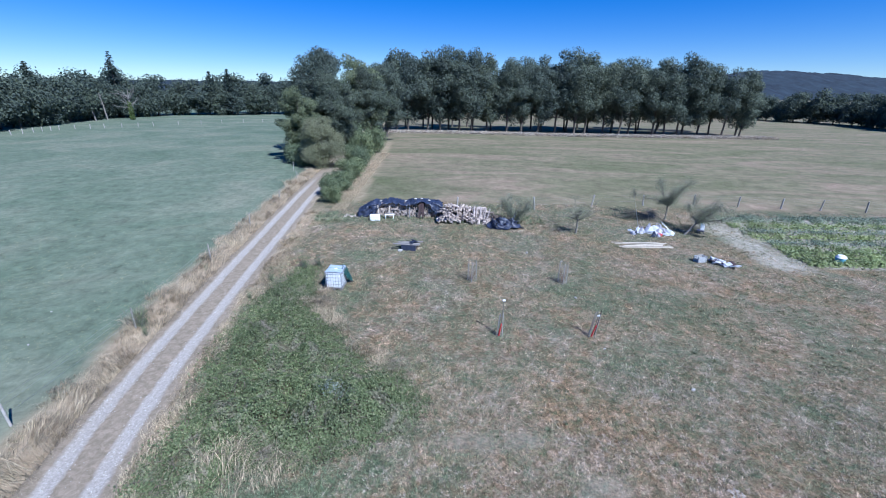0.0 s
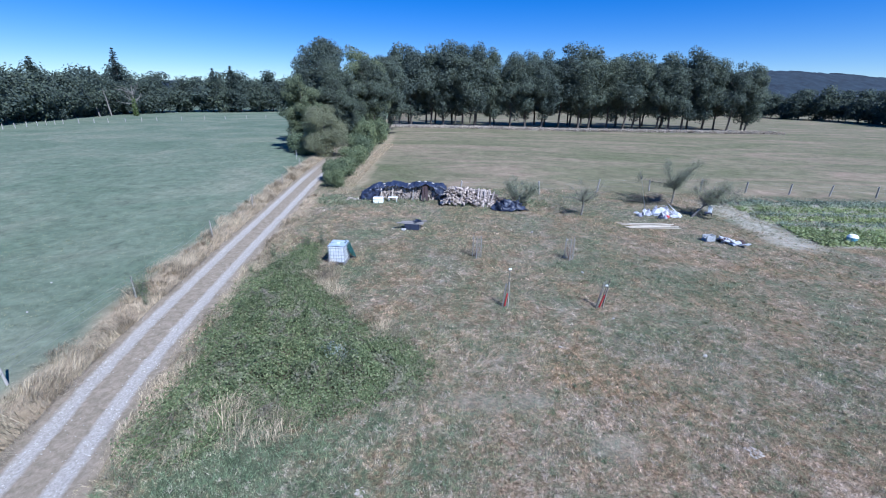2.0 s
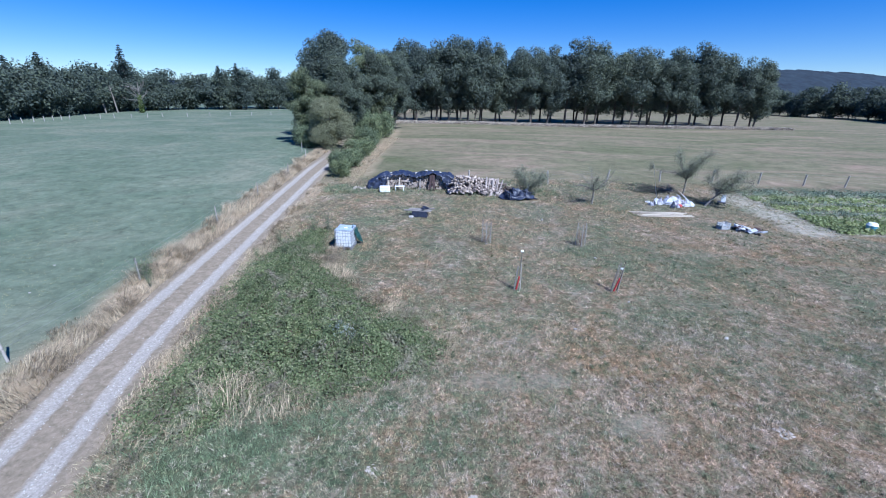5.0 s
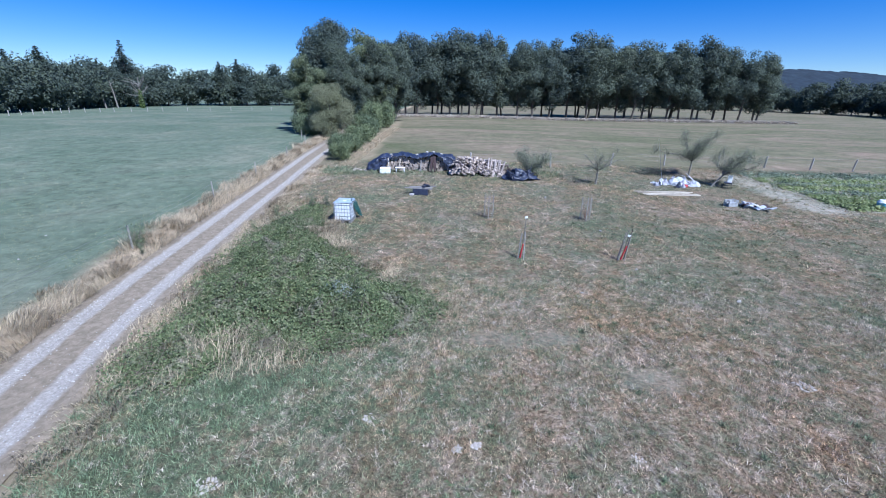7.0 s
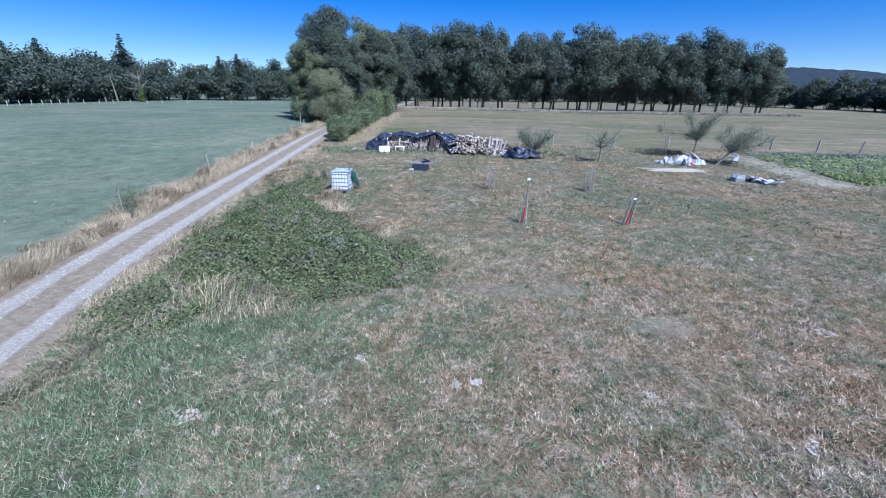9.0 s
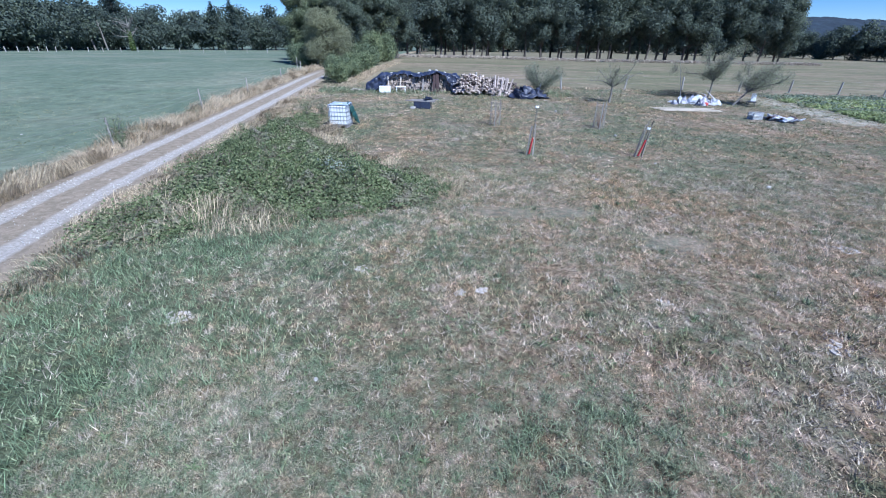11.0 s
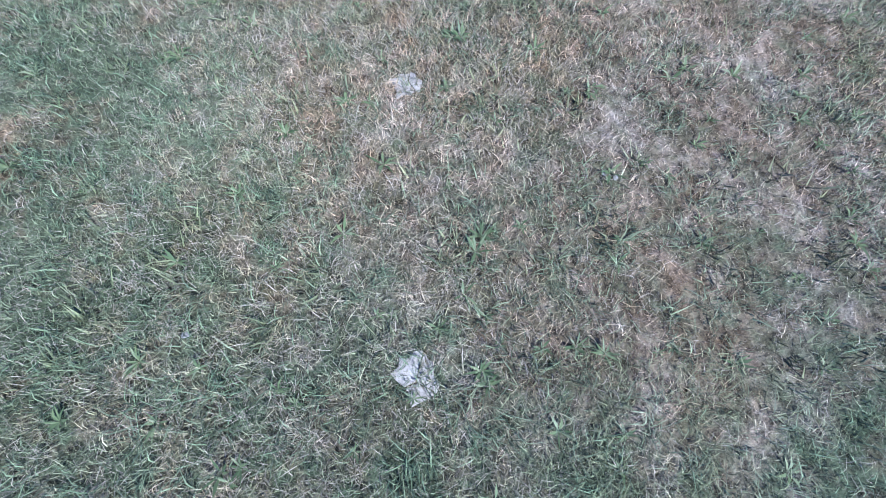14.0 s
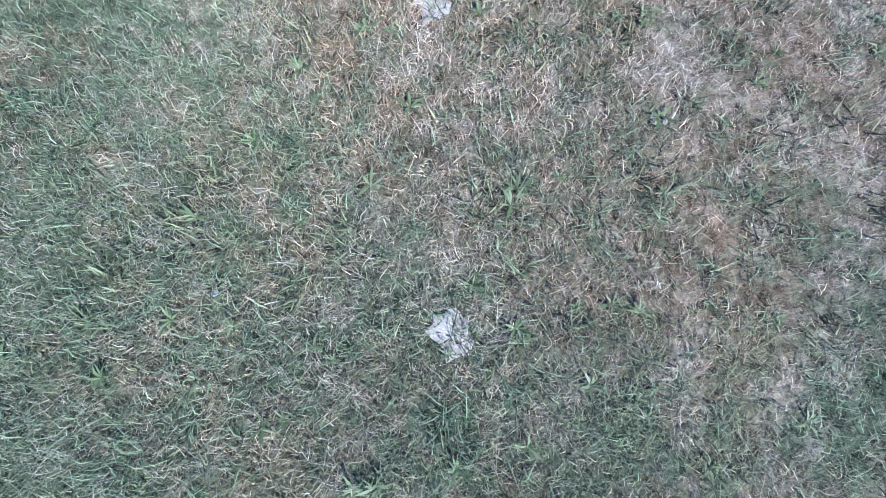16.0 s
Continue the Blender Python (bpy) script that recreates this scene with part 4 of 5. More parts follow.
def wood_stack():
    rng = random.Random(71)
    x0, y0 = -6.5, 32.9
    z0 = gzf(-3.4, y0)
    root = thing("log_stack", pose(x0, y0, z0), "long stack of cut logs, showing their sawn ends", "firewood")
    z, layer = 0.07, 0
    while z < 1.12:
        x = 0.5 + rng.uniform(0, 0.1)
        while x < 6.3:
            me = rng.choice(LOGS)
            top = 1.06 + 0.16 * noise.noise(Vector((x * 0.8, 0, 2))) - 0.35 * float(sstep(1.6, 0.3, x))
            if z < top and len(root.children) < 300:
                ob = new("log", me)
                ob.parent = root
                ob.matrix_basis = pose(x, rng.uniform(-0.05, 0.08), z, rng.uniform(-3, 3), rng.uniform(0, 360), rng.uniform(-5, 5))
            x += rng.uniform(0.145, 0.19)
        z += 0.137
        layer += 1
    # the log rows further back carry the sheet
    bm = bmesh.new()
    for k in range(40):
        rod(bm, (0.5 + k * 0.146, 0.33, 0.35), (0.5 + k * 0.146, 0.9, 0.35), 0.075, 0.075, 7)
        rod(bm, (0.5 + k * 0.146, 0.33, 0.75 - 0.3 * float(sstep(1.5, 0.3, 0.5 + k * 0.146))), (0.5 + k * 0.146, 0.9, 0.7 - 0.3 * float(sstep(1.5, 0.3, 0.5 + k * 0.146))), 0.08, 0.08, 7)
    tagged(part("log_row", bm, LOGSIDE, root), kind="stuff")

    def drape(u, v):
        x = -0.15 + 6.75 * u
        top = 1.15 + 0.07 * math.sin(u * 19) + 0.16 * noise.noise(Vector((x * 0.8, 0, 2))) - 0.75 * float(sstep(1.3, -0.2, x)) - 0.25 * float(sstep(6.2, 6.6, x))
        hang = 0.06 + 0.22 * noise.noise(Vector((x * 1.1, 7, 0)))
        hang = hang + (0.9 - hang) * float(sstep(1.7, 1.1, x)) + (1.0 - hang) * float(sstep(5.6, 6.1, x))
        if v < 0.4:
            s = v / 0.4
            p = (x, -0.40 - 0.10 * (1 - s), max(0.02, top - hang * (1 - s)))
        elif v < 0.75:
            s = (v - 0.4) / 0.35
            p = (x, -0.40 + 1.45 * s, top + 0.06 * math.sin(s * 3.1))
        else:
            s = (v - 0.75) / 0.25
            p = (x, 1.05 + 0.25 * s, max(0.0, top - 1.1 * s))
        q = crumple(p, 0.11, 3.6, 3)
        return (q.x, q.y, max(q.z, 0.015))

    tagged(part("tarpaulin", sheet(drape, 130, 44), TARP, None, "", pose(x0, y0, z0), True), "crumpled black plastic sheet draped over the log stack", "tarpaulin")
    # stones that hold it down
    for k, x in enumerate((1.6, 3.6, 4.4, 4.9, 5.5)):
        bm = bmesh.new()
        bmesh.ops.create_icosphere(bm, subdivisions=2, radius=0.10, matrix=Matrix.Diagonal((1.3, 1, 0.7, 1)))
        jitter(bm, 0.05, k)
        tagged(part("stone", bm, STONE, None, "", pose(x0 + x, y0 + 0.25, z0 + 1.28 + 0.16 * noise.noise(Vector((x * 0.8, 0, 2))) + 0.10 * math.sin((x + 0.15) / 6.75 * 19))), "pale stone weighing down the black sheet", "stone")
    # stakes and boards that lean on the front
    for x, h, w, mat, lean, lab in ((1.55, 1.0, 0.07, PALEBOARD, -6, "pale wooden stake leaning on the log stack"), (2.3, 0.95, 0.07, PALEBOARD, 5, "pale wooden stake leaning on the log stack"), (3.95, 0.85, 0.08, OLDBOARD, 2, "grey stake leaning on the log stack"),
                                    (4.75, 1.15, 0.17, RUST, 2, "dark red-brown board leaning on the log stack"), (5.05, 1.2, 0.2, RUST, -3, "dark red-brown board leaning on the log stack")):
        bm = bmesh.new()
        box(bm, 0, 0, h / 2, w, 0.045, h, bevel=0.006)
        tagged(part("board", bm, mat, None, "", pose(x0 + x, y0 - 0.66, z0, -12, lean, 0)), lab, "board")
    bm = bmesh.new()
    box(bm, 0, 0, 0.21, 0.78, 0.5, 0.42, bevel=0.03)
    box(bm, 0, -0.26, 0.36, 0.7, 0.03, 0.04)
    jitter(bm, 0.01)
    tagged(part("storage_box", bm, WHITEPLASTIC, None, "", pose(-5.2, 31.75, gzf(-5.2, 31.75), 0, 0, 6)), "white box lying before the log stack", "box")
    bench = thing("bench", pose(-4.1, 32.05, gzf(-4.1, 32.05), 0, 0, 8), "small white bench before the log stack", "bench")
    bm = bmesh.new()
    box(bm, 0, 0, 0.36, 0.75, 0.28, 0.05, bevel=0.01)
    part("seat", bm, WHITEPLASTIC, bench)
    for sx in (-0.3, 0.3):
        bm = bmesh.new()
        box(bm, sx, 0, 0.17, 0.05, 0.24, 0.34)
        part("leg", bm, WHITEPLASTIC, bench)
    # pale sticks on the ground at the stack's end
    for k in range(9):
        bm = bmesh.new()
        rod(bm, (-0.25, 0, 0), (0.25, 0, 0.06), 0.035, 0.03, 6)
        tagged(part("stick", bm, SPLIT, None, "", pose(-7.7 + 0.12 * k + rng.uniform(-.2, .2), 32.5 + rng.uniform(-0.25, 0.25), gzf(-7.5, 32.5) + 0.04, 0, rng.uniform(-8, 8), rng.uniform(0, 180))), "pale stick lying at the log stack's end", "stick", "loose sticks")


wood_stack()


def heap_height(x):
    return 1.15 * float(sstep(-0.5, 0.5, x)) * (1 - 0.18 * float(sstep(0.6, 2.4, x))) * (1 - float(sstep(3.1, 4.1, x)))


def wood_heap():
    rng = random.Random(73)
    ox, oy = 0.0, 31.9
    z0 = gzf(1.6, oy)
    root = thing("log_heap", pose(ox, oy, z0), "sloping heap of pale split firewood", "firewood")
    bm = bmesh.new()
    for k in range(60):
        x = rng.uniform(0.0, 3.4)
        y = rng.uniform(-0.2, 0.6)
        z = rng.uniform(0.1, 0.75) * heap_height(x)
        a = rng.uniform(0, 3.1)
        rod(bm, (x - math.cos(a) * 0.25, y - math.sin(a) * 0.25, z), (x + math.cos(a) * 0.25, y + math.sin(a) * 0.25, z + rng.uniform(-0.1, 0.1)), 0.1, 0.1, 7)
    tagged(part("log_core", bm, LOGSIDE, root), kind="stuff")
    for k in range(290):
        x = rng.uniform(-0.2, 3.7)
        d = rng.random()
        h = max(0.08, heap_height(x))
        y = -0.75 + 1.3 * d
        z = h * min(1.0, 0.12 + 1.5 * d) * (1.0 if d < 0.7 else 1 - 0.6 * (d - 0.7)) + rng.uniform(-0.03, 0.06)
        ob = new("log", rng.choice(PALELOGS))
        ob.parent = root
        tilt = rng.gauss(0, 14) - 18
        ob.matrix_basis = pose(x, y, max(0.06, z), tilt, rng.uniform(0, 360), rng.gauss(12, 28) if x < 2.4 else rng.gauss(-55, 18))
    # long pale poles leaning at the heap's end
    for k in range(8):
        bm = bmesh.new()
        rod(bm, (0, 0, 0), (0.22 + 0.05 * k, 0.5, 1.3 - 0.04 * k), 0.06, 0.05, 7)
        tagged(part("pole", bm, SPLIT, None, "", pose(2.35 + 0.14 * k, 31.15 + rng.uniform(-0.1, 0.1), gzf(2.6, 31.2) - 0.02, 0, rng.uniform(-14, 4), 0)), "pale peeled pole leaning on the firewood heap", "pole", "leaning poles")
    # black sheet in a low heap at the end
    def low(u, v):
        a, r = u * 2 * math.pi, v
        x, y = 1.3 * r * math.cos(a), 0.75 * r * math.sin(a)
        q = crumple((x, y, 0.68 * (1 - r ** 1.8)), 0.3, 2.9, 9)
        return (q.x, q.y, max(0.01, q.z))
    tagged(part("tarpaulin", sheet(low, 56, 20), TARP, None, "", pose(4.75, 30.6, gzf(4.75, 30.6)), True), "black plastic sheet bunched over the heap's end", "tarpaulin")

    def mid(u, v):
        q = crumple((-0.45 + 0.75 * u, -0.6 + 0.9 * v, 0.75 * math.sin(0.35 + v * 1.6) * (0.5 + 0.5 * u)), 0.12, 2.6, 4)
        return (q.x, q.y, max(0.02, q.z))
    tagged(part("tarpaulin", sheet(mid, 22, 22), TARP, None, "", pose(0.05, 31.75, z0), True), "fold of black sheet at the foot of the firewood heap", "tarpaulin")

    for k in range(40):
        x, a = rng.uniform(3.2, 4.6), rng.uniform(-0.5, 0.8)
        bm = bmesh.new()
        rod(bm, (-0.4, 0, 0), (0.4, 0, 0), 0.035, 0.03, 6)
        tagged(part("branch", bm, LOGSIDE, None, "", pose(x, 31.9 + rng.uniform(-0.4, 0.3), gzf(3.8, 31.9) + 0.05 + rng.uniform(0, 0.75) * (1 - abs(x - 3.6) * 0.6), 0, math.degrees(a), rng.uniform(-40, 40))), "dark cut branch piled beside the firewood heap", "branch", "piled branches")


wood_heap()


# ---- water tank in its cage ----
def tote():
    root = thing("water_tank", pose(-5.58, 20.5, gzf(-5.58, 20.5) - 0.01, 0, 0, -4), "white plastic tank in a steel cage on a pallet", "tank")
    root.scale = (0.86, 0.82, 0.85)
    bm = bmesh.new()
    box(bm, 0, 0, 0.66, 0.94, 1.12, 0.98, bevel=0.06)
    bottle = part("bottle", bm, WHITEPLASTIC, root, "translucent white plastic bottle")
    pal = bmesh.new()
    for x in (-0.42, 0, 0.42):
        box(pal, x, 0, 0.06, 0.12, 1.15, 0.10)
    for y in np.linspace(-0.5, 0.5, 5):
        box(pal, 0, float(y), 0.135, 1.0, 0.13, 0.03)
    part("pallet", pal, OLDBOARD, root)
    for z in (0.2, 0.42, 0.64, 0.86, 1.08, 1.17):
        bm = bmesh.new()
        for (ax, ay), (bx, by) in zip(((-.5, -.58), (.5, -.58), (.5, .58), (-.5, .58)), ((.5, -.58), (.5, .58), (-.5, .58), (-.5, -.58))):
            rod(bm, (ax, ay, z), (bx, by, z), 0.012, None, 5)
        part("cage_ring", bm, STEEL, root)
    for k in range(7):
        for side in (-1, 1):
            bm = bmesh.new()
            rod(bm, (-0.48 + 0.16 * k, 0.585 * side, 0.15), (-0.48 + 0.16 * k, 0.585 * side, 1.17), 0.011, None, 5)
            part("cage_bar", bm, STEEL, root)
            bm = bmesh.new()
            rod(bm, (0.505 * side, -0.54 + 0.18 * k, 0.15), (0.505 * side, -0.54 + 0.18 * k, 1.17), 0.011, None, 5)
            part("cage_bar", bm, STEEL, root)
    bm = bmesh.new()
    bmesh.ops.create_cone(bm, cap_ends=True, segments=16, radius1=0.11, radius2=0.10, depth=0.07, matrix=Matrix.Translation((0, 0.1, 1.185)))
    part("lid", bm, WHITEPLASTIC, bottle)

    def top(u, v):
        q = crumple((-0.5 + 1.0 * u, -0.55 + 1.1 * v, 1.215 + 0.02 * math.sin(v * 20)), 0.03, 4, 2)
        return tuple(q)
    tagged(part("cover_sheet", sheet(top, 16, 18, 0.006), surface("blue_grey_sheet", (0.20, 0.26, 0.35), (0.45, 0.52, 0.62), 4, 30, 0.5, 0, 0.3, each=0), None, "", root.matrix_basis.copy(), True), "pale blue-grey sheet spread on the tank", "sheet")

    def side(u, v):
        q = crumple((0.36 + 0.22 * math.sin(v * 2.0) + 0.28 * v * u, 0.1 + 0.65 * u, max(0.03, 1.28 - 1.25 * v * (0.6 + 0.4 * u))), 0.10, 3, 6)
        return (q.x, q.y, max(0.02, q.z))
    tagged(part("tarpaulin", sheet(side, 20, 22), GREENTARP, None, "", root.matrix_basis.copy(), True), "dark green tarpaulin hanging from the tank", "tarpaulin")


tote()


def fire_box():
    root = thing("fire_pit", pose(-2.1, 25.9, gzf(-2.1, 25.9), 0, 0, -6), "rusty steel trough with boards and scrap on top", "fire pit")
    bm = bmesh.new()
    for a in ((0, -0.28, 0.19, 0.95, 0.03, 0.38), (0, 0.28, 0.19, 0.95, 0.03, 0.38), (-0.46, 0, 0.19, 0.03, 0.53, 0.38), (0.46, 0, 0.19, 0.03, 0.53, 0.38), (0, 0, 0.02, 0.9, 0.53, 0.03)):
        box(bm, *a)
    # black colour stands for the shade inside, under the boards
    part("trough", bm, TARP, root, "steel trough, its inner shade put in as black")
    for k, (x, y, L, rz) in enumerate(((-0.15, -0.2, 1.7, 3), (0.0, 0.0, 1.5, -8), (0.2, 0.2, 1.4, 6))):
        bm = bmesh.new()
        box(bm, 0, 0, 0, L, 0.19, 0.035, bevel=0.004)
        part("board", bm, OLDBOARD, root, "", pose(x, y, 0.405 + 0.02 * k, 1, 2 - 2 * k, rz))
    for k in range(9):
        bm = bmesh.new()
        rod(bm, (-0.22, 0, 0), (0.22, 0, 0.02), 0.04, 0.03, 6)
        tagged(part("charred_log", bm, TARP, None, "", root.matrix_basis @ pose(0.3 + 0.06 * math.sin(k * 2.1), 0.12 * math.cos(k * 1.7), 0.49 + 0.028 * (k % 4), 0, 6 * math.sin(k), k * 47)), "charred log on the steel trough", "log", "charred logs")
    for k, (x, y) in enumerate(((-0.5, -0.42),)):
        bm = bmesh.new()
        bmesh.ops.create_icosphere(bm, subdivisions=2, radius=0.15, matrix=Matrix.Diagonal((1.3, 0.9, 0.7, 1)))
        jitter(bm, 0.08, k)
        tagged(part("stone", bm, STONE, None, "", root.matrix_basis @ pose(x, y, 0.06)), "pale stone beside the fire pit", "stone")


fire_box()


# ---- young trees in guards ----
def guard(x, y, seed, h, tall, dark, lean):
    rng = random.Random(seed)
    root = thing("sapling_guard", pose(x, y, gzf(x, y), 0, lean, 0), "wooden stakes round a sapling with a red sleeve", "tree guard", "sapling guards")
    for k in range(4):
        a = k * 1.57 + 0.5
        bm = bmesh.new()
        rod(bm, (math.cos(a) * 0.17, math.sin(a) * 0.17, -0.1), (math.cos(a) * 0.10 + rng.uniform(-.03, .03), math.sin(a) * 0.10, h * rng.uniform(0.85, 1.0)), 0.017, 0.014, 6)
        part("stake", bm, RUST if dark and k == 0 else POSTWOOD, root)
    bm = bmesh.new()
    rod(bm, (0.02, 0, 0), (0.03, 0.0, tall), 0.02, 0.016, 6)
    part("stem", bm, GREYBARK, root)
    bm = bmesh.new()
    bmesh.ops.create_cone(bm, cap_ends=False, segments=10, radius1=0.036, radius2=0.03, depth=0.6, matrix=pose(-0.03, -0.12, 0.36, 4, 5, 0))
    bmesh.ops.solidify(bm, geom=list(bm.faces), thickness=0.006)
    part("sleeve", bm, REDCLOTH, root, "red plastic sleeve")
    bm = bmesh.new()
    box(bm, 0.03, 0.0, tall if not dark else h * 0.78, 0.13, 0.05, 0.07, rz=20, bevel=0.01)
    part("tag", bm, WHITEPLASTIC, root, "white tag")
    return root


guard(2.62, 15.95, 1, 1.15, 1.72, False, 2)
guard(6.65, 15.95, 2, 1.35, 1.1, True, 8)


def cage(x, y, seed):
    rng = random.Random(seed)
    root = thing("wire_guard", pose(x, y, gzf(x, y)), "wire mesh guard on thin stakes round a dry sapling", "tree guard", "wire guards")
    for k in range(3):
        a = k * 2.1 + 0.4
        bm = bmesh.new()
        rod(bm, (math.cos(a) * 0.27, math.sin(a) * 0.27, -0.1), (math.cos(a) * 0.24, math.sin(a) * 0.24, 1.3 * rng.uniform(0.9, 1.0)), 0.022, 0.018, 6)
        part("stake", bm, POSTWOOD, root)
    t = Tubes(4)
    for z in np.arange(0.05, 1.15, 0.12):
        t.add([(math.cos(a) * 0.25, math.sin(a) * 0.25, float(z)) for a in np.linspace(0, 2 * math.pi, 15)], [0.0035] * 15)
    for a in np.linspace(0, 2 * math.pi, 15)[:-1]:
        t.add([(math.cos(a) * 0.25, math.sin(a) * 0.25, 0.02), (math.cos(a) * 0.25, math.sin(a) * 0.25, 1.12)], [0.0035] * 2)
    put("mesh", t.mesh("mesh"), DEADWOOD, root)
    t = Tubes(4)
    for k in range(26):
        a = rng.uniform(0, 6.28)
        t.add([(0, 0, 0), (math.cos(a) * 0.1, math.sin(a) * 0.1, 0.3), (math.cos(a) * 0.2, math.sin(a) * 0.2, rng.uniform(0.3, 0.8))], [0.009, 0.007, 0.004])
    put("stem", t.mesh("stem"), surface("dry_stem", (0.16, 0.10, 0.07), (0.32, 0.22, 0.16), 4, 30), root)


cage(1.75, 21.4, 3)
cage(6.78, 21.3, 4)


# ---- heaps of odds and ends by the fruit trees ----
def junk():
    rng = random.Random(81)
    spots = [(15.9, 30.0, 1.5, 1.0, 0.5, WHITESHEET, "white plastic sheeting crumpled in a heap"), (16.9, 29.7, 1.3, 0.8, 0.28, WHITESHEET, "white plastic sheet flung on the ground"),
             (15.0, 30.2, 0.8, 0.6, 0.2, WHITESHEET, "torn pale plastic bag"), (14.3, 30.3, 0.5, 0.35, 0.12, WHITESHEET, "torn pale plastic bag"),
             (16.0, 29.35, 0.7, 0.35, 0.14, REDCLOTH, "red plastic bag on the white heap"), (16.6, 30.6, 0.9, 0.7, 0.42, GREYSHEET, "grey crumpled plastic sheet")]
    for k in range(16):
        mat, lab = ((WHITESHEET, "scrap of white plastic in the heap"), (TARP, "scrap of dark plastic in the heap"), (GREYSHEET, "scrap of grey plastic in the heap"), (GREYSHEET, "scrap of grey plastic in the heap"))[(k * 7) % 11 % 4]
        spots.append((15.7 + rng.gauss(0, 0.95), 29.9 + rng.gauss(0, 0.45), rng.uniform(0.3, 0.6), rng.uniform(0.2, 0.45), rng.uniform(0.15, 0.5), mat, lab))
    for k, (x, y, sx, sy, h, mat, lab) in enumerate(spots):
        def dome(u, v):
            a = u * 2 * math.pi
            q = crumple((sx / 2 * v * math.cos(a), sy / 2 * v * math.sin(a), h * (1 - v ** 1.6)), 0.16 * min(sx, 0.9), 3.2, 11 + 3 * k)
            return (q.x, q.y, max(0.008, q.z))
        tagged(part("plastic_sheet", sheet(dome, 36, 12, 0.01), mat, None, "", pose(x, y, gzf(x, y), 0, 0, 31 * k)), lab, "plastic sheet", "heap of sheeting")
    for k in range(7):
        bm = bmesh.new()
        L = rng.uniform(2.6, 3.7)
        box(bm, 0, 0, 0, L, 0.075, 0.04, bevel=0.005)
        y = 26.8 + 0.15 * k
        x = 13.6 + rng.uniform(-0.3, 0.5)
        tagged(part("plank", bm, PALEBOARD, None, "", pose(x, y, gzf(x, y) + 0.03 + 0.03 * (k % 2), 0, 0.2, 4 + rng.uniform(-7, 7))), "long pale plank lying on the grass", "plank", "loose planks")
    # crates
    st = thing("crate_stack", pose(16.35, 24.6, gzf(16.35, 24.6), 0, 0, 12), "stack of grey slatted crates", "crates")
    for k in range(2):
        bm = bmesh.new()
        z = 0.2 * k
        for a in ((0, -0.19, 0.62, 0.02), (0, 0.19, 0.62, 0.02), (-0.30, 0, 0.02, 0.36), (0.30, 0, 0.02, 0.36)):
            for zz in (0.02, 0.09, 0.16):
                box(bm, a[0], a[1], z + zz, a[2], a[3], 0.034)
        box(bm, 0, 0, z + 0.01, 0.58, 0.36, 0.015)
        for sx in (-0.29, 0.29):
            for sy in (-0.18, 0.18):
                box(bm, sx, sy, z + 0.095, 0.04, 0.04, 0.19)
        part("crate", bm, surface("grey_crate", (0.38, 0.40, 0.43), (0.60, 0.62, 0.64), 4, 30, 0.6, 0, 0.2, each=0.2), st)
    # every sixth piece is dark, added for the shaded gaps between pale slabs
    for k in range(24):
        bm = bmesh.new()
        box(bm, 0, 0, 0, rng.uniform(0.25, 0.5), rng.uniform(0.18, 0.34), 0.06, bevel=0.012)
        jitter(bm, 0.05, k)
        s = rng.random()
        x, y = 17.05 + 1.1 * s, 24.4 - 0.75 * s + rng.uniform(-0.35, 0.35)
        tagged(part("slab", bm, RUST if k % 6 == 5 else WHITESHEET if k % 4 else STONE, None, "", pose(x, y, gzf(x, y) + 0.05 + 0.055 * (k % 4), rng.uniform(-26, 26), rng.uniform(-26, 26), rng.uniform(0, 180))), "dark piece added for the shaded gaps between slabs" if k % 6 == 5 else "broken pale slab lying on the grass", "slab", "broken slabs")
    ch = thing("garden_chair", pose(19.5, 30.1, gzf(19.5, 30.1), 0, 0, -20), "low chair with a white back and a dark seat", "chair")
    bm = bmesh.new()
    box(bm, 0, 0, 0.2, 0.45, 0.45, 0.06, bevel=0.015)
    part("seat", bm, TARP, ch)
    bm = bmesh.new()
    box(bm, 0.12, 0.2, 0.45, 0.28, 0.04, 0.5, rx=-8, bevel=0.012)
    part("backrest", bm, WHITEPLASTIC, ch)
    for sx in (-0.19, 0.19):
        for sy in (-0.19, 0.19):
            bm = bmesh.new()
            rod(bm, (sx, sy, 0), (sx, sy, 0.19), 0.02, None, 6)
            part("leg", bm, TARP, ch)


junk()


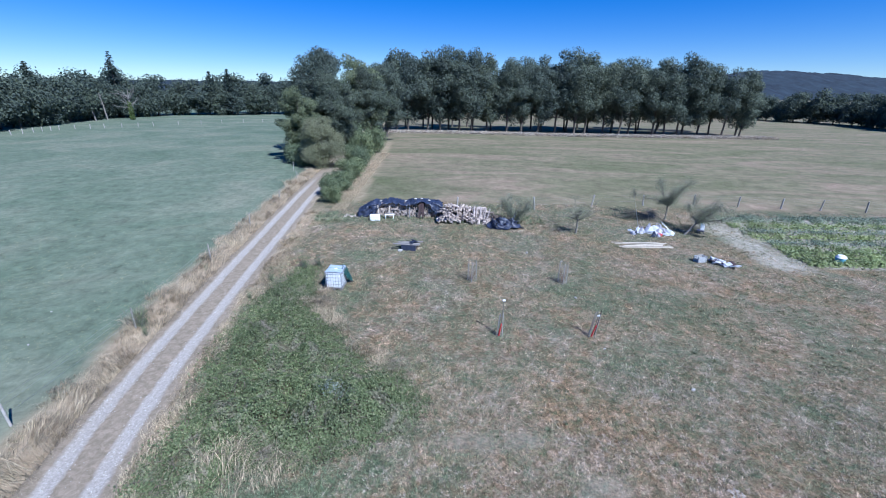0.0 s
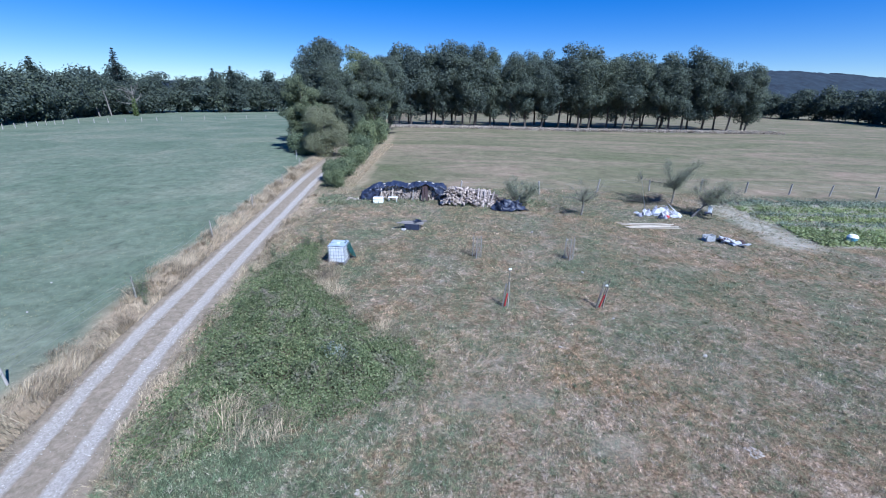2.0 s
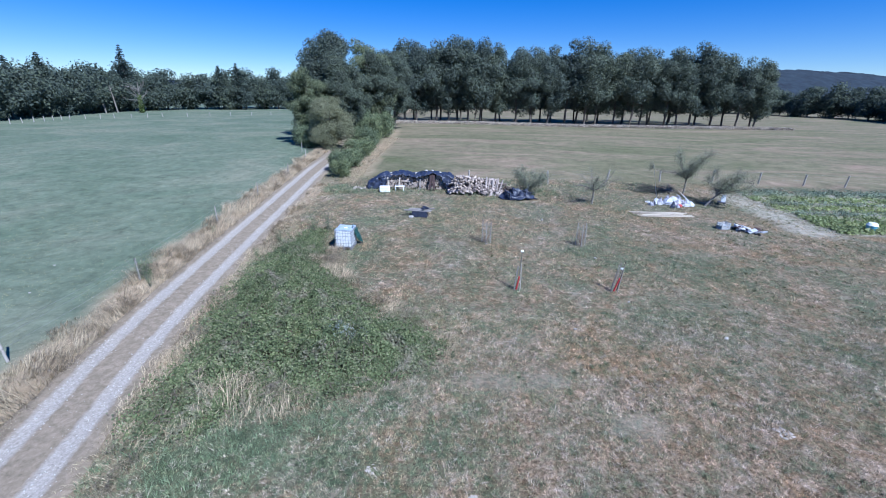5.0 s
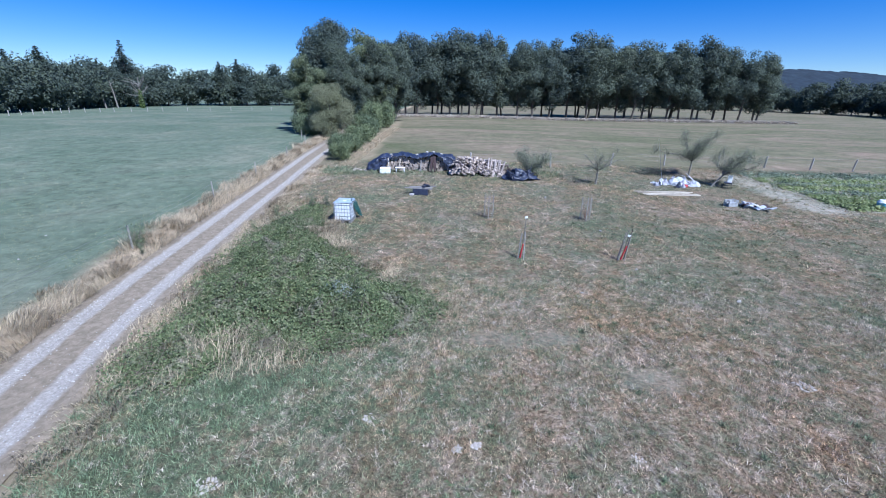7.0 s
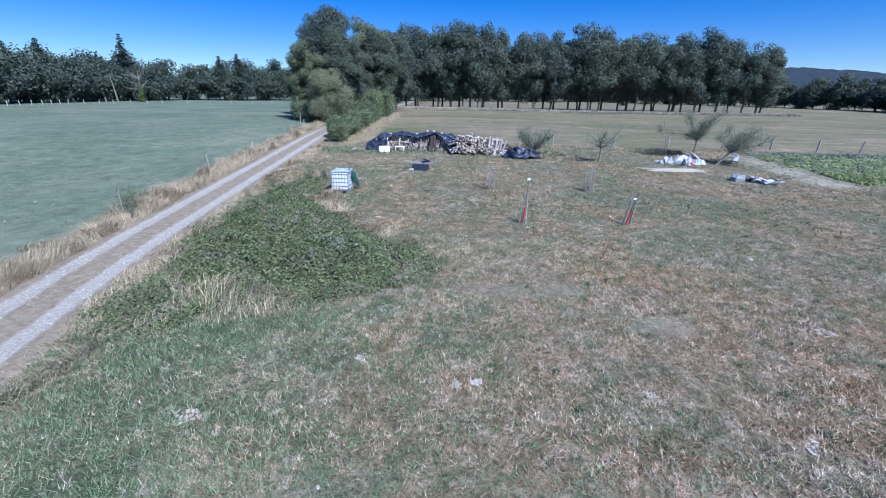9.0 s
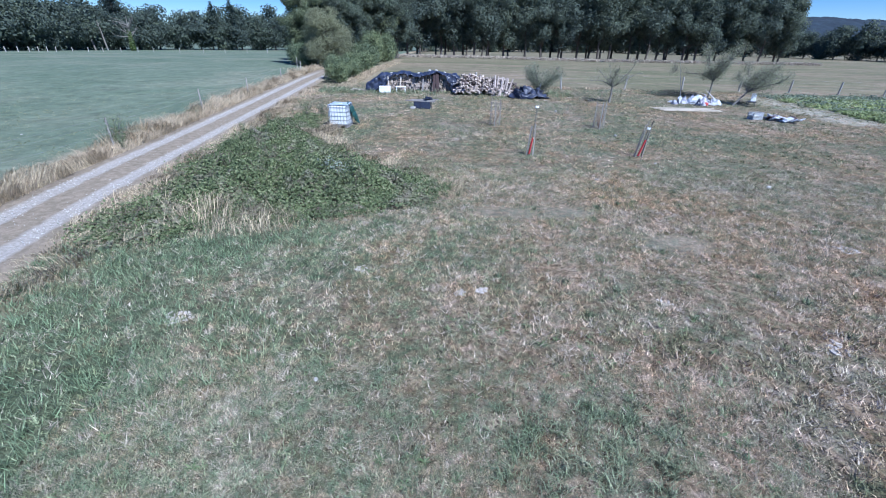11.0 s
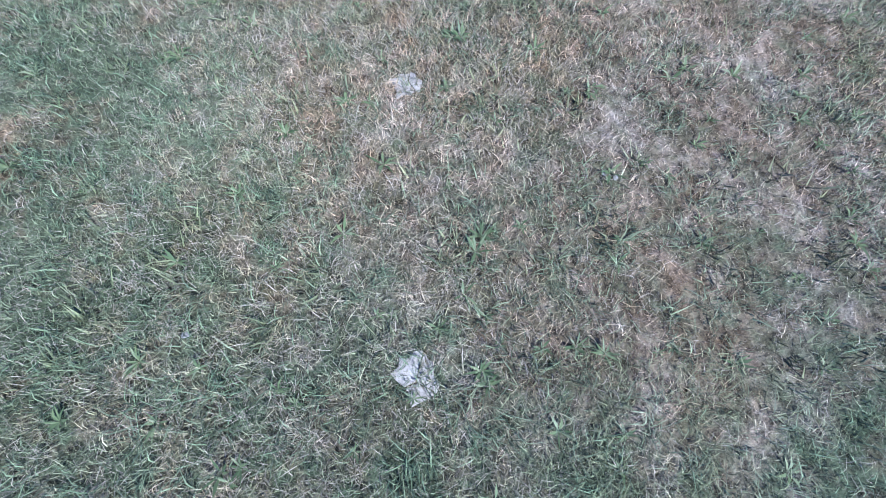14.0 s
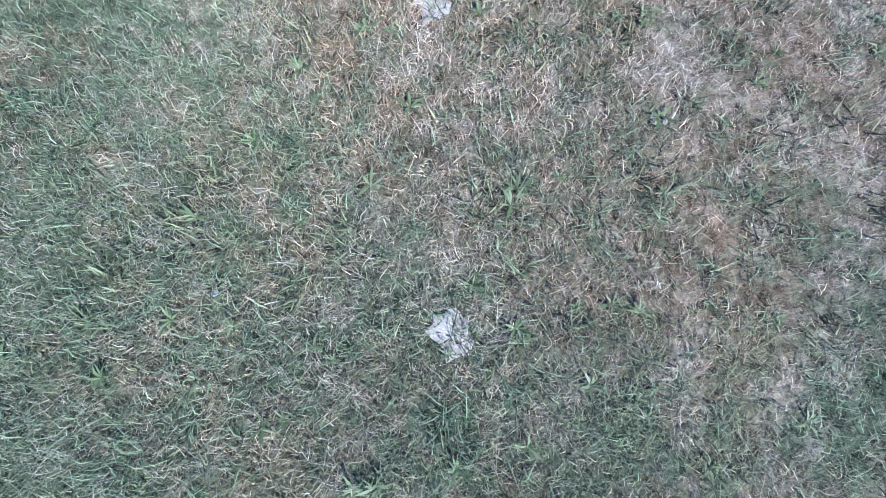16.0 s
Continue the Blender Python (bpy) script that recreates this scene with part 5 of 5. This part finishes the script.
# ---- kitchen garden ----
def garden():
    rng = np.random.default_rng(91)
    lines = [(y, GARDEN_MATS[k % len(GARDEN_MATS)]) for k, y in enumerate(np.arange(24.3, 34.6, 0.62))]
    for k, (y, (mat, leaf, h, lab)) in enumerate(lines):
        if y > 32.4:
            mat, leaf, h, lab = GARDEN_MATS[2]
        elif y < 26.2:
            mat, leaf, h, lab = GARDEN_MATS[0]
        x0 = 22.9 + 0.25 * rng.random()
        x1 = 46
        m = int((x1 - x0) * (150 if y > 26.2 else 240))
        plants = rng.uniform(x0, x1, m // 14)
        gaps = np.array([noise.noise(Vector((p * 0.45, y * 0.45, 2))) + 0.6 * noise.noise(Vector((p * 1.7, y * 1.7, 5))) for p in plants])
        plants = np.where((gaps < -0.12) & (y > 26.2), plants + rng.normal(0, 1.2, len(plants)), plants)
        s = np.repeat(np.maximum(plants, x0), 14)
        big = rng.uniform(0.5, 1.2, m // 14)
        x = s + rng.normal(0, 0.15, len(s))
        yy = y + rng.normal(0, 0.17, len(s)) + np.repeat(rng.normal(0, 0.10, len(plants)), 14)
        z = gz(x, yy) + np.abs(rng.normal(0.5, 0.3, len(s))) * h * np.repeat(big, 14)
        nr = np.stack([x - s, yy - y, np.full(len(s), 0.5)], axis=1)
        nr /= np.linalg.norm(nr, axis=1, keepdims=True)
        v, f = leaves(rng, np.stack([x, yy, np.maximum(z, gz(x, yy) + 0.02)], axis=1), nr, leaf, 0.4, 0.65)
        tagged(put("vegetable_row", mesh_np("vegetable_row", v, f), mat), lab, "vegetables", "garden rows", "stuff")
    tub = thing("water_butt", pose(25.3, 24.7, gzf(25.3, 24.7)), "white and blue plastic tub among the vegetables", "tub")
    bm = bmesh.new()
    bmesh.ops.create_cone(bm, cap_ends=True, segments=18, radius1=0.24, radius2=0.28, depth=0.4, matrix=Matrix.Translation((0, 0, 0.2)))
    bmesh.ops.bevel(bm, geom=list(bm.edges), offset=0.015, segments=1, affect="EDGES")
    drum = part("drum", bm, BLUE, tub)
    bm = bmesh.new()
    bmesh.ops.create_cone(bm, cap_ends=True, segments=18, radius1=0.30, radius2=0.2, depth=0.14, matrix=Matrix.Translation((0, 0, 0.47)))
    part("lid", bm, WHITEPLASTIC, drum, "white lid")


GARDEN_MATS = [(CABBAGE, 0.14, 0.28, "row of broad-leaved green vegetables"), (CABBAGE, 0.10, 0.22, "row of light green vegetables"), (BLUELEAF, 0.12, 0.34, "row of dark blue-green vegetables"), (CABBAGE, 0.09, 0.15, "thin row of low green vegetables")]
garden()


# ---- stones and bare earth ----
def clip(poly, px, py, nx, ny):
    """The part of a polygon on the near side of a line."""
    out = []
    for (ax, ay), (bx, by) in zip(poly, poly[1:] + poly[:1]):
        da, db = (ax - px) * nx + (ay - py) * ny, (bx - px) * nx + (by - py) * ny
        if da <= 0:
            out.append((ax, ay))
        if da * db < 0:
            t = da / (da - db)
            out.append((ax + (bx - ax) * t, ay + (by - ay) * t))
    return out


def bare_patches():
    rng = random.Random(95)
    for x, y, r, n in ((-0.49, 0.04, 0.14, 4), (-0.645, 1.71, 0.10, 6), (-0.1, 6.15, 0.12, 7), (0.28, 6.25, 0.12, 6), (-4.33, 5.25, 0.24, 30), (5.14, 4.95, 0.22, 26), (3.3, 6.05, 0.18, 18), (-1.9, 6.9, 0.14, 9), (8.0, 8.2, 0.24, 20)):
        root = thing("bare_earth", pose(x, y, gzf(x, y)), "pale patch of dry cracked earth in the turf", "earth", "bare patches")
        seeds = [(rng.gauss(0, 0.45) * r, rng.gauss(0, 0.45) * r) for _ in range(n)]
        rim = [(math.cos(a) * r * q, math.sin(a) * r * q) for a, q in [(i * 2 * math.pi / 18, rng.uniform(0.55, 1.15)) for i in range(18)]]
        for cx, cy in seeds:
            cell = rim
            for ox, oy in seeds:
                if (ox, oy) != (cx, cy):
                    cell = clip(cell, (cx + ox) / 2, (cy + oy) / 2, ox - cx, oy - cy)
            if len(cell) < 3 or (n > 8 and rng.random() < 0.3):
                continue
            mx, my = sum(p[0] for p in cell) / len(cell), sum(p[1] for p in cell) / len(cell)
            bm = bmesh.new()
            gap = rng.uniform(0.9, 0.96) if n < 8 else rng.uniform(0.55, 0.85)
            lo = [bm.verts.new(((px - mx), (py - my), -0.03)) for px, py in cell]
            hi = [bm.verts.new(((px - mx) * gap, (py - my) * gap, 0.012 + rng.uniform(-0.004, 0.004))) for px, py in cell]
            c = bm.verts.new((0, 0, 0.017))
            k = len(cell)
            for i in range(k):
                bm.faces.new((lo[i], lo[(i + 1) % k], hi[(i + 1) % k], hi[i]))
                bm.faces.new((hi[i], hi[(i + 1) % k], c))
            part("clod", bm, CRACKED, root, "", pose(mx, my, rng.uniform(-0.008, 0.002), rng.uniform(-4, 4), rng.uniform(-4, 4), 0))
    spots = [(-1.66, 0.2, 0.02), (0.52, 1.18, 0.018), (0.58, 1.15, 0.016), (-1.9, 4.05, 0.03), (4.2, 12.9, 0.06), (6.9, 15.0, 0.05), (7.5, 24.2, 0.07), (7.0, 19.5, 0.07), (-16.9, 14.8, 0.045), (-18.3, 17.5, 0.04), (9.2, 12.5, 0.07), (5.6, 25.5, 0.10)]
    for k, (x, y, r) in enumerate(spots):
        bm = bmesh.new()
        bmesh.ops.create_icosphere(bm, subdivisions=2, radius=r, matrix=Matrix.Diagonal((1.3, 0.9, 0.6, 1)))
        jitter(bm, r * 0.5, k)
        tagged(part("stone", bm, STONE, None, "", pose(x, y, gzf(x, y) + r * 0.35, 0, 0, k * 40)), "small pale stone lying in the grass", "stone", "loose stones")


bare_patches()

# ---- grass ----
def blades(rng, x, y, h, w, lean, curl=0.5, plain=False, comb=False):
    """Grass blades: bent, of three triangles each, or plain, of one."""
    n = len(x)
    z = gz(x, y)
    a = rng.uniform(0, 2 * math.pi, n)
    side = np.stack([np.cos(a), np.sin(a), np.zeros(n)], axis=1)
    b = rng.uniform(0, 2 * math.pi, n)
    if comb:
        b = np.array([6.0 * noise.noise(Vector((p * 0.55, q * 0.55, 4))) for p, q in zip(x, y)]) + rng.normal(0, 0.7, n)
        h = h * np.array([0.75 + 0.9 * noise.noise(Vector((p * 0.8, q * 0.8, 6))) for p, q in zip(x, y)])
    ln = lean * rng.uniform(0.3, 1.4, n)
    out = np.stack([np.cos(b) * ln, np.sin(b) * ln, np.zeros(n)], axis=1)
    base = np.stack([x, y, z - 0.005], axis=1)
    up = np.stack([np.zeros(n), np.zeros(n), np.ones(n)], axis=1)
    h, w = h[:, None], (w * rng.uniform(0.6, 1.4, n))[:, None]
    if plain:
        tip = base + (up + out) * h
        v = np.stack([base - side * w, base + side * w, tip], axis=1).reshape(-1, 3)
        return v, np.arange(3 * n).reshape(-1, 3)
    mid = base + (up * 0.6 + out * 0.4) * h
    tip = base + (up * (1.0 - curl * 0.5) + out * (1.0 + curl)) * h
    v = np.stack([base - side * w, base + side * w, mid + side * w * 0.8, mid - side * w * 0.8, tip], axis=1).reshape(-1, 3)
    i = np.arange(n)[:, None] * 5
    tri = np.concatenate([i + np.array([0, 1, 2]), i + np.array([0, 2, 3]), i + np.array([3, 2, 4])])
    return v, tri


def grass_field(name, seed, count, region, hmin, hmax, w, lean, mat, label, keep=None, clump=0, plain=False):
    rng = np.random.default_rng(seed)
    x0, x1, y0, y1 = region
    if clump:
        m = count // clump
        cx, cy = rng.uniform(x0, x1, m), rng.uniform(y0, y1, m)
        sp = rng.uniform(0.02, 0.07, m) * (1 + hmax * 2)
        x = np.repeat(cx, clump) + rng.normal(0, 1, m * clump) * np.repeat(sp, clump)
        y = np.repeat(cy, clump) + rng.normal(0, 1, m * clump) * np.repeat(sp, clump)
    else:
        x, y = rng.uniform(x0, x1, count), rng.uniform(y0, y1, count)
    if keep is not None:
        ok = keep(x, y)
        x, y = x[ok], y[ok]
    h = rng.uniform(hmin, hmax, len(x))
    v, f = blades(rng, x, y, h, w, lean, 0.5, plain, mat == STRAW and not plain)
    ob = put(name, mesh_np(name, v, f), mat)
    tagged(ob, label, "grass", kind="stuff")
    return ob


WORN = [(4.62, 8.35, 0.75, 0.5), (1.05, 9.95, 0.85, 0.35), (2.6, 10.0, 0.65, 0.4), (1.8, 7.0, 0.5, 0.25)]


def on_plot(x, y):
    worn = np.zeros(len(x), dtype=bool)
    for cx, cy, rx, ry in WORN:
        worn |= ((x - cx) / rx) ** 2 + ((y - cy) / ry) ** 2 + 0.5 * np.sin(x * 23) * np.sin(y * 19) < 0.9
    return (x > track_x(y) + 1.5) & ~in_poly(x, y, BRAMBLES) & ~worn


NEAR = (-4.4, 3.6, -1.9, 4.4)
grass_field("grass", 1, 60000, NEAR, 0.025, 0.055, 0.002, 1.1, BLADE, "short half-dry mown grass", clump=7)
grass_field("grass", 20, 290000, NEAR, 0.02, 0.05, 0.002, 1.2, BLADE, "short half-dry mown grass", clump=11, plain=True)
grass_field("grass", 2, 150000, NEAR, 0.018, 0.048, 0.0015, 1.6, DRYBLADE, "dry straw-coloured grass blades", clump=13, plain=True)
grass_field("grass", 3, 50000, NEAR, 0.03, 0.09, 0.0026, 0.95, GREENBLADE, "green tufts of grass in dry turf", clump=34)
grass_field("grass", 21, 22000, NEAR, 0.03, 0.07, 0.0014, 1.0, DRYBLADE, "pale dry tufts of grass", clump=30)
grass_field("grass", 22, 8000, (0.2, 2.4, 2.5, 3.9), 0.06, 0.16, 0.0035, 0.8, GREENBLADE, "lush green tuft of grass", lambda x, y: ((x - 1.3) / 0.95) ** 2 + ((y - 3.2) / 0.6) ** 2 + 1.6 * np.sin(x * 9 + y * 4) * np.sin(y * 11 - x * 3) < 0.8, 20)
grass_field("grass", 23, 24000, (-9.5, -2.2, 2.0, 9.0), 0.07, 0.19, 0.0055, 0.9, GREENBLADE, "longer green grass towards the track", lambda x, y: on_plot(x, y) & (x < -3.4 + 0.9 * np.sin(y * 1.7)), 22, True)
grass_field("grass", 4, 380000, (-9, 17, 0, 14), 0.03, 0.08, 0.0055, 1.0, BLADE, "short half-dry mown grass", lambda x, y: on_plot(x, y) & ~((abs(x + 0.4) < 3.9) & (y < 4.3)), 9, True)
grass_field("grass", 5, 34000, (-9, 17, 0, 14), 0.05, 0.12, 0.006, 0.8, OLIVEBLADE, "green tufts of grass in dry turf", on_plot, 24, True)
grass_field("grass", 25, 9000, (1.8, 3.6, 1.8, 3.0), 0.025, 0.07, 0.0022, 1.0, OLIVEBLADE, "olive green patch in dry turf", lambda x, y: ((x - 2.7) / 0.8) ** 2 + ((y - 2.4) / 0.55) ** 2 + 0.8 * np.sin(x * 8 + y * 5) * np.sin(y * 9 - x * 3) < 0.8, 16)
grass_field("grass", 26, 9000, (0.0, 1.9, -1.1, 0.2), 0.025, 0.075, 0.0022, 0.95, OLIVEBLADE, "yellow-green tufts in dry turf", lambda x, y: np.sin(x * 7 + y * 4 + 1) * np.sin(y * 8 - x * 5) > -0.1, 22)
grass_field("grass", 24, 3600, (-1, 10, 4.5, 12), 0.05, 0.13, 0.007, 0.9, GREENBLADE, "small dark green tufts in dry turf", on_plot, 60, True)
grass_field("grass", 6, 60000, (-9, 17, 3, 14), 0.04, 0.09, 0.006, 1.3, DRYBLADE, "dry straw-coloured tufts of grass", on_plot, 20, True)
grass_field("grass", 7, 230000, (-11, 28, 12.5, 37), 0.03, 0.08, 0.010, 1.2, BLADE, "short half-dry grass of the plot", on_plot, 10, True)
grass_field("grass", 8, 26000, (-11, 28, 12.5, 37), 0.04, 0.12, 0.011, 0.9, OLIVEBLADE, "green tufts in the plot", on_plot, 20, True)
prng = np.random.default_rng(5)
grass_field("grass", 9, 90000, (-34, -11, 0, 42), 0.02, 0.06, 0.008, 1.0, OLIVEBLADE, "short pasture grass", lambda x, y: (x < track_x(y) - 2.4) & (prng.random(len(x)) > sstep(10, 42, y)), 4, True)


def gravel():
    """Loose pale stones in the ruts and some on the crown."""
    rng = np.random.default_rng(8)
    n = 2600
    y = rng.uniform(2, 40, n)
    u = np.where(rng.random(n) < 0.8, np.sign(rng.normal(0, 1, n)) * 0.66 + rng.normal(0, 0.2, n), rng.uniform(-1.25, 1.25, n))
    x = track_x(y) + u
    r = rng.uniform(0.008, 0.028, n) ** 1.0
    o = np.array([(1, 0, 0), (0, 1, 0), (-1, 0, 0), (0, -1, 0), (0, 0, 0.8), (0, 0, -0.8)])
    v = np.stack([x, y, gz(x, y) + 0.035], axis=1)[:, None, :] + o[None] * (r[:, None] * rng.uniform(0.6, 1.4, (n, 3)))[:, None, :]
    t = np.array([(0, 1, 4), (1, 2, 4), (2, 3, 4), (3, 0, 4), (1, 0, 5), (2, 1, 5), (3, 2, 5), (0, 3, 5)])
    f = (np.arange(n)[:, None, None] * 6 + t[None]).reshape(-1, 3)
    tagged(put("gravel", mesh_np("gravel", v.reshape(-1, 3), f), surface("loose_gravel", (0.28, 0.255, 0.23), (0.60, 0.57, 0.53), 9, 60, 0.95, 0, 0, each=0)), "loose pale stones on the track", "gravel", kind="stuff")


gravel()


def rosettes():
    """Flat rosettes of broad weed leaves in the turf."""
    rng = np.random.default_rng(77)
    v, f = [], []
    for _ in range(360):
        cx, cy = rng.uniform(-4.4, 3.6), rng.uniform(-1.9, 5.5)
        size = rng.uniform(0.04, 0.09)
        for k in range(rng.integers(6, 16)):
            a = k * 2.4 + rng.uniform(-0.7, 0.7)
            d = np.array([math.cos(a), math.sin(a), 0])
            s = np.array([-math.sin(a), math.cos(a), 0])
            L, w = size * rng.uniform(0.4, 1.3), size * rng.uniform(0.06, 0.11)
            o = np.array([cx, cy, gzf(cx, cy) + 0.01])
            up = np.array([0, 0, 1.0]) * L
            b = len(v)
            v += [o, o + d * L * 0.45 - s * w + up * 0.35, o + d * L * 0.45 + s * w + up * 0.35, o + d * L + up * rng.uniform(0.1, 0.8)]
            f.append((b, b + 1, b + 3, b + 2))
    tagged(put("weed_leaves", mesh_np("weed_leaves", np.array(v), f), BROAD), "small green broad-leaved weeds in dry turf", "weeds", kind="stuff")


BROAD = foliage("weed_leaf", (0.13, 0.185, 0.085), (0.30, 0.36, 0.18), (0.45, 0.48, 0.30), 0.45, 0.3)
rosettes()


def verge(x, y):
    d = track_x(y) - x
    n = np.array([noise.noise(Vector((a * 0.5, b * 0.5, 1))) for a, b in zip(x, y)])
    return (d > 1.15) & (d < 2.9 + 0.8 * n)


def right_verge(x, y):
    d = x - track_x(y)
    n = np.array([noise.noise(Vector((a * 0.5, b * 0.5, 1))) for a, b in zip(x, y)])
    return (d > 1.15) & (d < 2.0 + 0.9 * n) & (n > -0.25)


def round_brambles(x, y):
    d = dist_to_edge(x, y, BRAMBLES)
    n = np.array([noise.noise(Vector((a * 0.6, b * 0.6, 2))) for a, b in zip(x, y)])
    return (d < 0.5 + 0.5 * n) & (n > -0.05) & (x > track_x(y) + 1.0)


def spot(cx, cy, rx, ry):
    return lambda x, y: ((x - cx) / rx) ** 2 + ((y - cy) / ry) ** 2 < 1


grass_field("tall_grass", 11, 240000, (-19, -6, -4, 50), 0.15, 0.8, 0.0045, 0.95, STRAW, "tall dry straw-coloured grass along the fence", verge, 18)
grass_field("tall_grass", 12, 110000, (-12.5, -6, 4, 36), 0.10, 0.4, 0.005, 0.9, STRAW, "dry straw-coloured grass along the track", right_verge, 12)
grass_field("tall_grass", 13, 50000, (-10, 1, 7, 25), 0.12, 0.38, 0.0035, 0.8, STRAW, "dry straw-coloured grass round the brambles", round_brambles, 12)
grass_field("tall_grass", 14, 3000, (-8.2, -3.2, 7.6, 10.8), 0.3, 0.8, 0.005, 0.7, STRAW, "stand of tall dry straw-coloured grass", spot(-6.0, 9.0, 2.0, 1.2), 24)
grass_field("tall_grass", 15, 6000, (-7.5, -4.5, 17, 21), 0.2, 0.6, 0.004, 0.7, STRAW, "dry straw-coloured grass beside the tank", spot(-6.0, 18.6, 0.9, 1.3), 16)
grass_field("tall_grass", 19, 26000, (-7.2, -1.0, 12.5, 20), 0.15, 0.55, 0.0045, 0.8, STRAW, "band of dry grass beside the brambles", lambda x, y: on_plot(x, y) & (dist_to_edge(x, y, BRAMBLES) < 0.75), 12)
grass_field("tall_grass", 16, 80000, (-14, 82, 105.5, 110.5), 0.2, 0.7, 0.05, 0.9, DRYBLADE, "strip of pale dry grass before the oaks", None, 10, True)
grass_field("tall_grass", 17, 18000, (-9.3, -8.0, 34, 66), 0.06, 0.28, 0.008, 0.9, STRAW, "dry grass along the hedgerow", None, 5, True)
grass_field("grass", 18, 14000, (-10, 8, 31, 36), 0.1, 0.35, 0.008, 0.6, GREENBLADE, "longer green grass round the log stack", lambda x, y: (np.abs(y - 32.2) < 1.2), 12)
